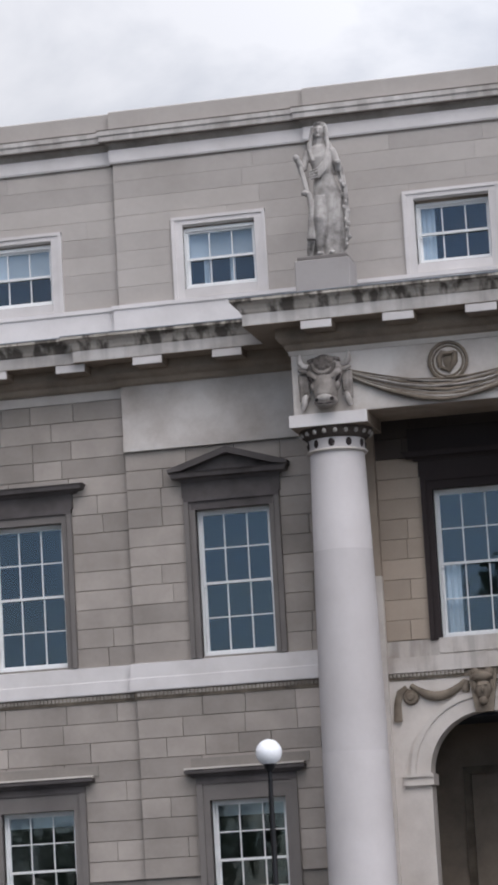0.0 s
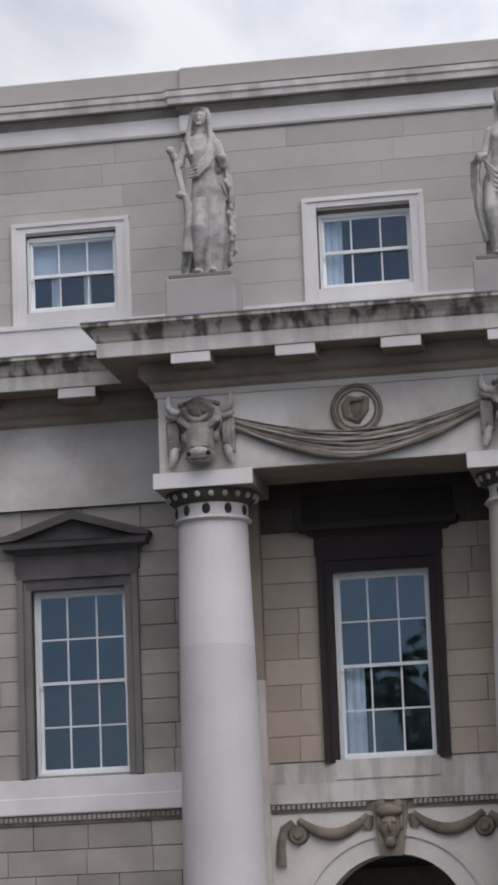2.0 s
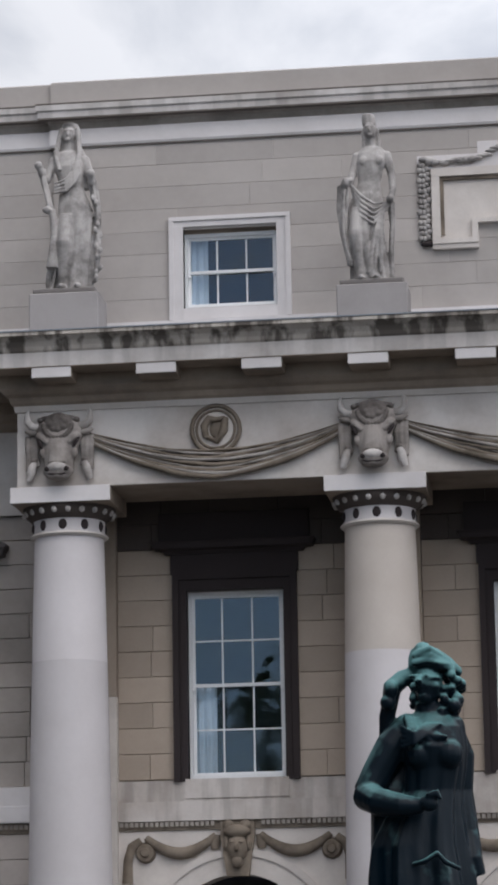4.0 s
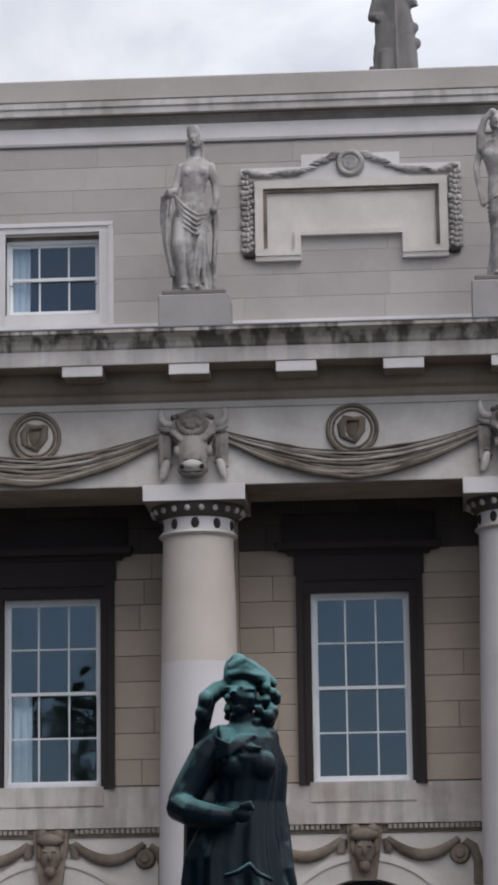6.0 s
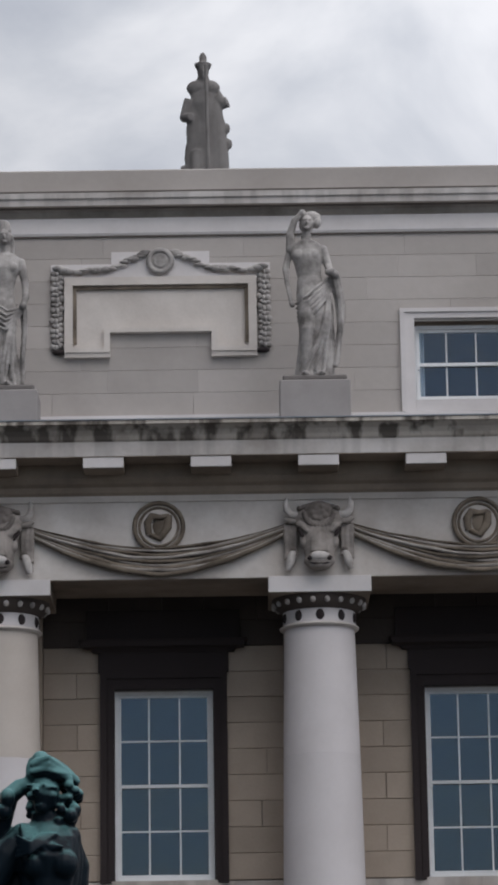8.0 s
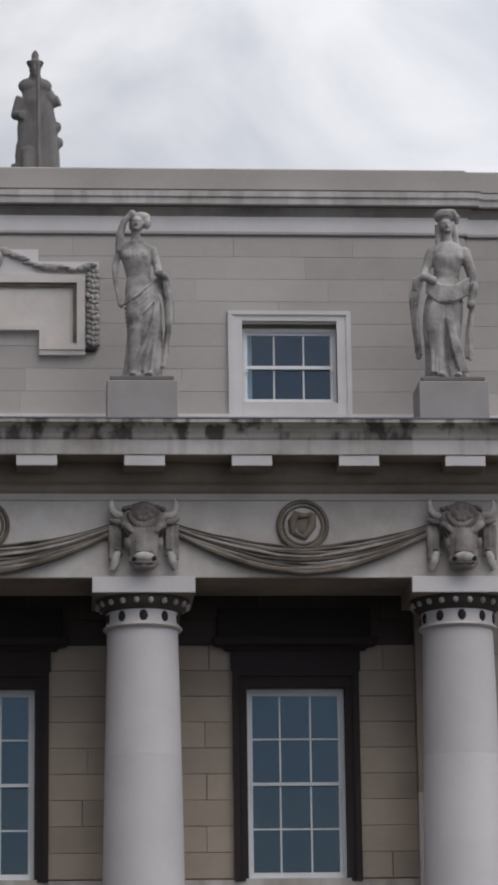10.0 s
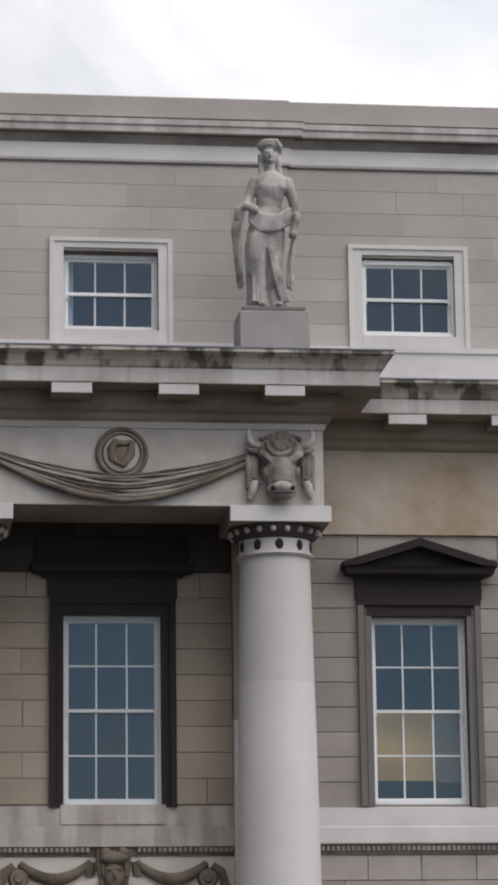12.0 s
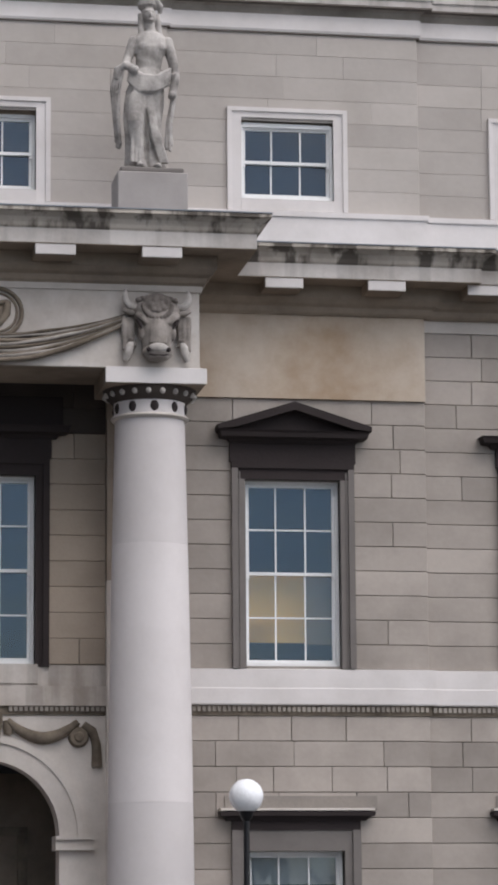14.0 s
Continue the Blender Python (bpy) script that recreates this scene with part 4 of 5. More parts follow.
def bull_head():
    """A bull's head in high relief, horns upright, with a ribbon hanging on each side."""
    g = empty("bull_head_carving", "carved stone bull head with hanging ribbons, grimy on top", "carving", "frieze bull heads")
    head = bmesh.new()
    loft(head, [(11.86, 0, -0.06, 0.14, 0.07), (11.83, 0, -0.08, 0.26, 0.12), (11.75, 0, -0.09, 0.35, 0.16), (11.66, 0, -0.10, 0.375, 0.18), (11.55, 0, -0.10, 0.345, 0.18), (11.42, 0, -0.10, 0.30, 0.19), (11.28, 0, -0.11, 0.255, 0.19), (11.14, 0, -0.12, 0.225, 0.18), (11.0, 0, -0.12, 0.21, 0.14)], 32)
    tube(head, [(0, -0.22, 11.55), (0, -0.27, 11.34), (0, -0.28, 11.12)], [0.12, 0.13, 0.14], 12, 0.45)
    for s in (-1, 1):
        tube(head, [(s * 0.31, -0.19, 11.57), (s * 0.25, -0.25, 11.52), (s * 0.17, -0.26, 11.43)], [0.05, 0.05, 0.03], 8)
        ball(head, (s * 0.235, -0.17, 11.30), (0.06, 0.08, 0.10), 10)
    head = carved("head", head, BULL, g)
    lock = bmesh.new()
    ball(lock, (0, -0.21, 11.72), (0.22, 0.09, 0.19), 16)
    for k in range(13):
        t = math.pi * (k + 0.5) / 13
        ball(lock, (0.225 * math.cos(t), -0.255, 11.73 - 0.215 * math.sin(t)), (0.034, 0.04, 0.045), 8)
    for k in range(9):
        ball(lock, (0.14 * math.cos(k * 2.4) * (0.4 + 0.07 * k), -0.275, 11.73 + 0.10 * math.sin(k * 2.4)), (0.05, 0.03, 0.045), 8)
        ball(lock, (0.07 * (k - 4), -0.17, 11.85 - 0.003 * (k - 4) ** 2), (0.05, 0.06, 0.045), 8)
    carved("forelock", lock, FORELOCK, g, 0.012, 0)
    muzzle = bmesh.new()
    ball(muzzle, (0, -0.20, 11.0), (0.235, 0.17, 0.125), 18)
    ball(muzzle, (0, -0.22, 10.92), (0.18, 0.14, 0.06), 14)
    muzzle = carved("muzzle", muzzle, BULL, g)
    # muzzle highlight painted as a pale ball; mouth, nostrils and eyes as black shade
    part("nose", ball(bmesh.new(), (0, -0.33, 11.05), (0.145, 0.07, 0.075), 16), PALE_CARVING, muzzle, "pale nose with a painted highlight", smooth=True)
    part("mouth", tube(bmesh.new(), [(-0.17, -0.28, 10.97), (-0.08, -0.345, 10.935), (0.08, -0.345, 10.935), (0.17, -0.28, 10.97)], 0.016, 6), SOOT_SHADE, muzzle, "mouth line coloured as a shaded groove", smooth=True)
    for s in (-1, 1):
        part("nostril", ball(bmesh.new(), (s * 0.145, -0.335, 11.02), (0.042, 0.035, 0.038), 10), SOOT_SHADE, muzzle, "nostril coloured as a shaded hollow", smooth=True)
        part("eye", tube(bmesh.new(), [(s * 0.315, -0.215, 11.50), (s * 0.27, -0.25, 11.43), (s * 0.235, -0.25, 11.36)], [0.02, 0.034, 0.015], 8), SOOT_SHADE, head, "eye coloured as a shaded hollow", smooth=True)
        part("horn", tube(bmesh.new(), [(s * 0.30, -0.12, 11.70), (s * 0.41, -0.15, 11.71), (s * 0.475, -0.17, 11.78), (s * 0.485, -0.16, 11.88), (s * 0.465, -0.15, 11.97)], [0.06, 0.06, 0.054, 0.04, 0.012], 12), PALE_CARVING, g, "pale upright horn", smooth=True)
        ear = bmesh.new()
        tube(ear, [(s * 0.32, -0.13, 11.61), (s * 0.43, -0.14, 11.625), (s * 0.52, -0.12, 11.66)], [0.04, 0.055, 0.02], 10, 0.8)
        part("ear", ear, BULL, g, smooth=True)
        rib = bmesh.new()
        for k, (dx, w) in enumerate(((0.49, 0.045), (0.42, 0.05), (0.36, 0.035))):
            tube(rib, [(s * dx, -0.05, 11.58), (s * (dx - 0.01), -0.085, 11.40), (s * (dx - 0.005), -0.07, 11.22), (s * (dx - 0.02), -0.08, 11.05 + 0.03 * k)], [w, w * 1.15, w * 0.9, w * 1.2], 8)
        rib = carved("ribbon", rib, BULL, g)
        tip = bmesh.new()
        tube(tip, [(s * 0.37, -0.11, 11.20), (s * 0.41, -0.13, 11.10), (s * 0.43, -0.12, 11.0), (s * 0.47, -0.10, 10.89)], [0.03, 0.06, 0.07, 0.045], 10)
        part("ribbon_end", tip, PALE_CARVING, rib, "pale scrolled ribbon end", smooth=True)
        part("knot", ball(bmesh.new(), (s * 0.385, -0.125, 11.19), (0.05, 0.045, 0.04), 10), FORELOCK, rib, smooth=True)
    return g


bull = bull_head()
bull.location = (COLS[0], FACE, 0)
for x in COLS[1:]:
    copy_thing(bull, pose(x, FACE, 0))
for c in (-S, 0, S):
    g = empty("swag_carving", "grey-brown carved cloth swag hung between bull heads", "carving", "frieze swags", at=(c, FACE, 0))
    def hang(u, k, c=c):
        return 11.60 - 0.0155 * k - (0.36 + 0.0262 * k) * (1 - abs(u) ** 1.75)
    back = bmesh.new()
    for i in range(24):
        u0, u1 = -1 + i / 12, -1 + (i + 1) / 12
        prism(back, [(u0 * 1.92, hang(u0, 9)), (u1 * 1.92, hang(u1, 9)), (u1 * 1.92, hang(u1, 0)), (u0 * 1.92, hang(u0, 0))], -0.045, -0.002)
    # near-black backing paints the shade of the crevices
    part("cloth_back", back, SOOTY_SHADED, g, "cloth backing coloured as shade between the folds")
    # dark and pale folds alternate, so crease and highlight are in the colour
    for k, (row, thick, tone) in enumerate(((-0.1, 0.017, SWAG), (1.0, 0.020, SWAG_PALE), (2.3, 0.022, SWAG), (3.5, 0.026, SWAG_PALE), (4.9, 0.026, SWAG), (6.0, 0.024, SWAG_PALE), (7.3, 0.030, SWAG), (8.2, 0.022, SWAG_PALE), (9.2, 0.040, SWAG))):
        pts, rad = [], []
        for i in range(33):
            u = -1 + i / 16
            wob = 0.010 * math.sin(7 * u + 2.1 * k + c) + 0.005 * math.sin(21 * u + 3 * k)
            pts.append((u * 1.92, -0.05 - 0.035 * math.sin(2.4 * k + 0.6) ** 2 - 0.03 * (1 - u * u), hang(u, row) + wob * (1 - u * u)))
            rad.append(thick * (0.55 + 0.6 * (1 - abs(u) ** 1.5)) * (1 + 0.18 * math.sin(3.7 * k + 6 * u)))
        part("cloth_fold", tube(bmesh.new(), pts, rad, 8), tone, g, smooth=True)
    r = empty("roundel", "round carved stone medallion with a raised ring", "roundel", "frieze roundels", at=(c, FACE, 11.58))
    ring = bmesh.new()
    for r0, r1 in ((0.36, 0.035), (0.29, 0.022)):
        pts = [(r0 * math.cos(2 * math.pi * k / 40), -0.05, r0 * math.sin(2 * math.pi * k / 40)) for k in range(41)]
        tube(ring, pts, r1, 8)
    part("ring", ring, SWAG, r, smooth=True)
    disc = bmesh.new()
    bmesh.ops.create_cone(disc, cap_ends=True, segments=40, radius1=0.37, radius2=0.34, depth=0.05, matrix=Matrix.Translation((0, -0.02, 0)) @ Matrix.Rotation(radians(90), 4, "X"))
    disc = part("disc", disc, FRIEZE, r)
    harp = bmesh.new()
    tube(harp, [(-0.15, -0.06, -0.12), (-0.17, -0.09, 0.05), (-0.10, -0.09, 0.16), (0.02, -0.08, 0.14), (0.15, -0.07, 0.17)], [0.05, 0.06, 0.06, 0.04, 0.03], 8)
    tube(harp, [(0.15, -0.06, 0.17), (0.13, -0.08, -0.02), (0.02, -0.08, -0.19), (-0.13, -0.06, -0.12)], [0.05, 0.065, 0.05, 0.04], 8)
    ball(harp, (0.02, -0.045, 0.0), (0.12, 0.03, 0.14))
    part("device", harp, SWAG, disc, "worn raised device", smooth=True)

# ---- tablet on the attic ----
tab = empty("wall_tablet", "blank pale stone tablet framed with carved garlands", "tablet", at=(0, 0.05, 0))
part("field", prism(bmesh.new(), [(-1.46, 14.78), (-0.84, 14.78), (-0.84, 15.14), (0.84, 15.14), (0.84, 14.78), (1.46, 14.78), (1.46, 16.0), (-1.46, 16.0)], -0.04, 0.01), PALE, tab, "smooth blank field")
part("frame", boxes((-1.52, 1.52, -0.12, 0.0, 15.90, 16.03), (-1.52, -1.39, -0.118, 0.0, 14.86, 15.90), (1.39, 1.52, -0.118, 0.0, 14.86, 15.90), (-1.52, -0.80, -0.12, 0.0, 14.80, 14.88), (0.80, 1.52, -0.12, 0.0, 14.80, 14.88), (-0.90, -0.80, -0.118, 0.0, 14.88, 15.20), (0.80, 0.90, -0.118, 0.0, 14.88, 15.20), (-0.80, 0.80, -0.12, 0.0, 15.12, 15.20)), PALE, tab)
part("inner_moulding", boxes((-1.39, 1.39, -0.085, 0.0, 15.84, 15.90), (-1.39, -1.33, -0.083, 0, 14.95, 15.84), (1.33, 1.39, -0.083, 0, 14.95, 15.84)), SWAG, tab, "dark brown inner edge")
for s in (-1, 1):
    a, b = sorted((s * 0.80, s * 1.52))
    part("bracket", boxes((a, b, -0.10, 0.0, 14.72, 14.80)), PALE, tab)
part("crest", boxes((-0.78, 0.78, -0.03, 0.01, 16.25, 16.47), (-1.74, 1.74, -0.032, 0.01, 16.03, 16.27)), BAND, tab)
part("gable", prism(bmesh.new(), [(-1.0, 16.03), (1.0, 16.03), (0.2, 16.42), (-0.2, 16.42)], -0.06, 0.0), BAND, tab)
for s in (-1, 1):
    pts = [(1.62, 16.18), (1.30, 16.14), (0.95, 16.15), (0.62, 16.24), (0.36, 16.38), (0.18, 16.45)]
    for (x0, z0), (x1, z1) in zip(pts, pts[1:]):
        for k in range(4):
            u = k / 4
            x, z = x0 + (x1 - x0) * u, z0 + (z1 - z0) * u
            part("garland_leaf", ball(bmesh.new(), (s * x, -0.08, z + 0.02 * math.sin(9 * x + 2 * k)), (0.10, 0.05 + 0.015 * math.sin(17 * x), 0.042 + 0.016 * math.sin(29 * x + k)), 8), STATUE, tab, smooth=True)
    for k in range(15):
        husk, w = bmesh.new(), 0.9 + 0.2 * math.sin(2.9 * k)
        z = 16.12 - 0.086 * k
        for lx, lz, rx in ((-0.06, 0.012, 0.05), (0.06, -0.008, 0.052), (0.0, -0.02, 0.036)):
            ball(husk, (s * (1.64 + lx * w + 0.012 * math.sin(2.3 * k)), -0.05 - 0.02 * (lx == 0), z + lz), (rx, 0.045, 0.05 * w), 8)
        part("husk", husk, STATUE, tab, smooth=True)
    foot = bmesh.new()
    ball(foot, (s * 1.60, -0.05, 14.82), (0.12, 0.05, 0.05), 10)
    part("pendant_foot", foot, SOOT_SHADE, tab, "dark lower tip", smooth=True)
med = bmesh.new()
for r0, r1 in ((0.18, 0.045), (0.09, 0.03)):
    tube(med, [(r0 * math.cos(2 * math.pi * k / 28), -0.10, 16.29 + r0 * math.sin(2 * math.pi * k / 28)) for k in range(29)], r1, 8)
ball(med, (0, -0.08, 16.29), (0.19, 0.05, 0.19))
part("medallion", med, STATUE, tab, "small round boss", smooth=True)

# ---- statues ----


def robe(bm, lean=0.0, wide=1.0, seed=0.0, waist=6, slit=0.5, knee=1.0):
    """A standing draped body 2.75 m high, the weight on one leg, pleats below the waist."""
    rows = [(2.31, 0, 0, 0.08, 0.08), (2.26, 0, 0, 0.19, 0.12), (2.18, 0, 0, 0.265, 0.145), (2.02, lean * 0.2, -0.02, 0.24, 0.165), (1.86, lean * 0.4, -0.01, 0.205, 0.15), (1.68, lean * 0.6, 0, 0.19, 0.14), (1.52, lean * 0.8, 0, 0.235, 0.17), (1.34, lean, 0, 0.285 * wide, 0.20), (1.14, lean, 0, 0.30 * wide, 0.21), (0.90, lean * 0.8, -0.01, 0.285 * wide, 0.20), (0.62, lean * 0.6, -0.01, 0.265 * wide, 0.20), (0.32, lean * 0.4, 0, 0.27 * wide, 0.21), (0.0, lean * 0.2, 0, 0.30 * wide, 0.25)]
    fine = []
    for a, b in zip(rows, rows[1:]):
        fine += [tuple(p + (q - p) * k / 3 for p, q in zip(a, b)) for k in range(3)]
    fine.append(rows[-1])
    rings, seg, start = [], 96, waist * 3
    for i, (z, x, y, rx, ry) in enumerate(fine):
        grow = max(0.0, (i - start) / (len(fine) - start)) ** 1.2
        ring = []
        for k in range(seg):
            t = 2 * math.pi * k / seg
            bend = t + 0.35 * math.sin(2.2 * z + seed) + 0.12 * math.sin(5 * z + 2 * seed)
            pleat = abs(math.sin(4.5 * bend + seed)) - 0.6 + 0.3 * math.sin(3 * bend - 1.7 * seed)
            split = math.exp(-((t - 1.5 * math.pi - 0.25 * math.sin(seed * 3 + 1.2 * z)) / 0.13) ** 2) * min(1.0, max(0.0, (0.95 - z) / 0.3))
            f = 1 + 0.27 * grow * pleat - slit * split
            ring.append(bm.verts.new((x + rx * f * math.cos(t), y + ry * f * math.sin(t), z)))
        rings.append(ring)
    for a, b in zip(rings, rings[1:]):
        for k in range(seg):
            bm.faces.new((a[k], a[(k + 1) % seg], b[(k + 1) % seg], b[k]))
    bm.faces.new(rings[0])
    bm.faces.new(list(reversed(rings[-1])))
    tube(bm, [(0, 0, 2.22), (0, -0.02, 2.46)], [0.085, 0.075], 12)
    ball(bm, (0, -0.05, 2.56), (0.10, 0.125, 0.145))
    ball(bm, (0, 0.04, 2.59), (0.125, 0.13, 0.14))
    ball(bm, (0, -0.175, 2.545), (0.02, 0.03, 0.04), 8)
    ball(bm, (0, -0.15, 2.46), (0.045, 0.03, 0.025), 8)
    ball(bm, (0, -0.14, 2.61), (0.08, 0.04, 0.018), 10)
    for s in (-1, 1):
        ball(bm, (s * 0.13 + lean * 0.2, -0.26, 0.04), (0.065, 0.15, 0.055), 10)
    tube(bm, [(lean - 0.13, -0.12, 1.2), (lean * 0.5 - 0.15, -0.235, 0.75), (-0.13, -0.17, 0.08)], [0.14 * knee, 0.125 * knee, 0.07 * knee], 14)
    return bm


def skirt(bm, top, x0, r0, x1, r1, folds, seed, deep=0.10):
    """Heavy cloth from the hips to the feet, in uneven hanging folds with narrow hollows."""
    rings, seg, n = [], 120, 22
    for i in range(n + 1):
        u = i / n
        z, x, r = top * (1 - u) + 0.03, x0 + (x1 - x0) * u, r0 + (r1 - r0) * u ** 0.4
        ring = []
        for k in range(seg):
            t = 2 * math.pi * k / seg
            a = t + 0.25 * math.sin(1.6 * u + seed) + 0.22 * math.sin(2 * t + seed)
            ridge = abs(math.sin(folds * a / 2 + seed)) ** 0.6 - 0.75
            f = 1 + deep * min(1.0, 0.25 + 1.2 * u) * (ridge + 0.35 * math.sin(2.3 * a - seed))
            ring.append(bm.verts.new((x + r * f * math.cos(t), r * 0.74 * f * math.sin(t) - 0.01, z)))
        rings.append(ring)
    for p, q in zip(rings, rings[1:]):
        for k in range(seg):
            bm.faces.new((p[k], p[(k + 1) % seg], q[(k + 1) % seg], q[k]))
    bm.faces.new(rings[0])
    bm.faces.new(list(reversed(rings[-1])))


def fold(bm, pts, r=0.035):
    tube(bm, pts, [r * (0.6 + 0.4 * math.sin(math.pi * (k + 0.5) / len(pts))) for k in range(len(pts))], 6)


def arm(bm, pts, radii):
    """A jointed limb with rounded joints and a rounded end."""
    tube(bm, pts, radii, 12)
    for p, r in zip(pts, radii):
        ball(bm, p, r * 1.04, 10)
    ball(bm, pts[-1], (radii[-1] * 1.15, radii[-1] * 1.3, radii[-1] * 1.15), 10)


def fall(bm, pts, width, strands, seed):
    """Cloth hanging in strands of uneven length."""
    for k in range(strands):
        u = (k + 0.5) / strands - 0.5
        drop = 0.10 * math.sin(2.7 * k + seed)
        row = [(x + u * width * 1.25 * (0.8 + 0.4 * math.sin(1.3 * i + seed)), y + 0.035 * math.sin(2.1 * k + seed), z + drop * i / len(pts)) for i, (x, y, z) in enumerate(pts)]
        rad = [0.029 + 0.011 * math.sin(1.9 * i + 1.4 * k + seed) for i in range(len(row))]
        tube(bm, row, rad, 8)
        ball(bm, row[-1], rad[-1] * 1.25, 8)


def statue(kind, label):
    bm = bmesh.new()
    if kind == "veiled":
        robe(bm, 0.05, 0.98, 0.4, slit=0.1, knee=0.95)
        skirt(bm, 1.50, 0.05, 0.20, 0.02, 0.29, 7, 0.8, 0.22)
        loft(bm, [(2.77, 0, 0.02, 0.05, 0.06), (2.73, 0, 0.0, 0.13, 0.16), (2.62, 0, 0.07, 0.165, 0.15), (2.42, 0, 0.10, 0.18, 0.13), (2.2, 0.03, 0.1, 0.25, 0.12), (1.7, 0.1, 0.12, 0.26, 0.10)], 32, 5, 0.05)
        for s in (-1, 1):
            fold(bm, [(s * 0.13, -0.10, 2.66), (s * 0.16, -0.06, 2.45), (s * 0.19, -0.10, 2.2), (s * 0.12, -0.16, 1.95)], 0.045)
        arm(bm, [(-0.25, 0, 2.14), (-0.35, -0.06, 1.84), (-0.40, -0.2, 1.92), (-0.44, -0.26, 2.02)], [0.08, 0.068, 0.056, 0.06])
        arm(bm, [(0.26, 0, 2.14), (0.36, -0.02, 1.82), (0.38, -0.18, 1.74), (0.40, -0.27, 1.84)], [0.085, 0.072, 0.06, 0.06])
        for k in range(4):
            fold(bm, [(-0.23, -0.14, 1.74 - 0.05 * k), (-0.04, -0.215, 1.77 - 0.06 * k), (0.12, -0.19, 1.92 - 0.06 * k), (0.22, -0.12, 2.10 - 0.06 * k)], 0.026)
        fall(bm, [(-0.40, -0.18, 1.98), (-0.39, -0.16, 1.75), (-0.35, -0.16, 1.5), (-0.31, -0.16, 1.22)], 0.10, 3, 1.9)
        ball(bm, (-0.37, -0.2, 1.30), (0.08, 0.07, 0.06), 10)
        tube(bm, [(-0.29, -0.2, 1.3), (-0.28, -0.2, 1.0), (-0.28, -0.2, 0.7)], [0.055, 0.065, 0.06], 10)
        tube(bm, [(-0.28, -0.2, 0.85), (-0.30, -0.2, 0.5), (-0.31, -0.2, 0.36)], [0.07, 0.10, 0.11], 12)
        fall(bm, [(-0.31, -0.16, 0.45), (-0.33, -0.15, 0.2), (-0.35, -0.15, 0.02)], 0.12, 3, 0.7)
        fall(bm, [(0.39, -0.12, 1.78), (0.41, -0.08, 1.3), (0.39, -0.06, 0.8), (0.37, -0.04, 0.25)], 0.12, 3, 2.0)
        for k in range(18):
            ball(bm, (0.40 + 0.04 * math.sin(k * 2.2), -0.11 + 0.04 * math.cos(k * 1.3), 1.65 - 0.085 * k), (0.035 + 0.02 * math.sin(k * 3.1) ** 2, 0.03, 0.05), 8)
    elif kind == "crowned":
        robe(bm, -0.04, 1.0, 1.7, slit=0.0, knee=0.85)
        skirt(bm, 1.50, -0.04, 0.20, 0.03, 0.34, 8, 2.1, 0.26)
        loft(bm, [(2.86, 0, 0.02, 0.10, 0.10), (2.80, 0, 0.02, 0.115, 0.115), (2.68, 0, 0.03, 0.12, 0.13)], 24)
        for s in (-1, 1):
            tube(bm, [(s * 0.11, 0.02, 2.62), (s * 0.125, 0.0, 2.38), (s * 0.12, -0.06, 2.22)], [0.04, 0.035, 0.025], 8)
            ball(bm, (s * 0.11, -0.12, 2.03), (0.095, 0.06, 0.09), 12)
        arm(bm, [(-0.25, 0, 2.14), (-0.31, 0.0, 1.86), (-0.33, -0.06, 1.70), (-0.40, -0.26, 1.62)], [0.08, 0.07, 0.065, 0.065])
        fold(bm, [(-0.46, -0.18, 1.60), (-0.40, -0.3, 1.66), (-0.28, -0.24, 1.68)], 0.06)
        fall(bm, [(-0.43, -0.24, 1.6), (-0.42, -0.2, 1.2), (-0.38, -0.18, 0.75), (-0.30, -0.18, 0.35)], 0.13, 4, 1.0)
        arm(bm, [(0.25, 0, 2.14), (0.34, 0.0, 1.82), (0.39, -0.07, 1.52), (0.37, -0.16, 1.36)], [0.08, 0.066, 0.056, 0.06])
        fall(bm, [(0.39, -0.12, 1.32), (0.42, -0.08, 0.95), (0.40, -0.06, 0.55), (0.36, -0.05, 0.12)], 0.10, 3, 2.4)
        for k in range(5):
            fold(bm, [(-0.34 + 0.02 * k, -0.14, 1.66 - 0.06 * k), (-0.10, -0.24, 1.40 - 0.08 * k), (0.12, -0.25, 1.26 - 0.08 * k), (0.35, -0.15, 1.32 - 0.03 * k)], 0.025)
        for k in range(3):
            fold(bm, [(0.27, -0.16, 1.25), (0.16 + 0.05 * k, -0.25, 0.8), (-0.02 + 0.11 * k, -0.26, 0.12)], 0.04)
    elif kind == "raised":
        robe(bm, 0.03, 0.95, 2.9, slit=0.25)
        skirt(bm, 1.48, 0.03, 0.20, 0.02, 0.30, 6, 3.3, 0.26)
        ball(bm, (0.05, 0.04, 2.69), (0.165, 0.15, 0.11))
        ball(bm, (0.16, 0.0, 2.60), (0.07, 0.10, 0.10), 10)
        arm(bm, [(-0.24, 0, 2.16), (-0.25, 0.0, 2.42), (-0.20, -0.04, 2.62), (-0.09, -0.06, 2.74)], [0.08, 0.066, 0.056, 0.055])
        fall(bm, [(-0.27, 0.0, 2.1), (-0.33, 0.0, 1.85), (-0.35, -0.05, 1.55), (-0.33, -0.06, 1.22)], 0.07, 2, 0.3)
        arm(bm, [(0.26, 0, 2.14), (0.33, 0.0, 1.88), (0.35, -0.1, 1.70), (0.40, -0.22, 1.66)], [0.08, 0.068, 0.06, 0.065])
        for s in (-1, 1):
            ball(bm, (s * 0.11, -0.12, 2.03), (0.095, 0.06, 0.09), 12)
        fold(bm, [(0.26, -0.22, 1.70), (0.38, -0.26, 1.70), (0.44, -0.14, 1.64)], 0.06)
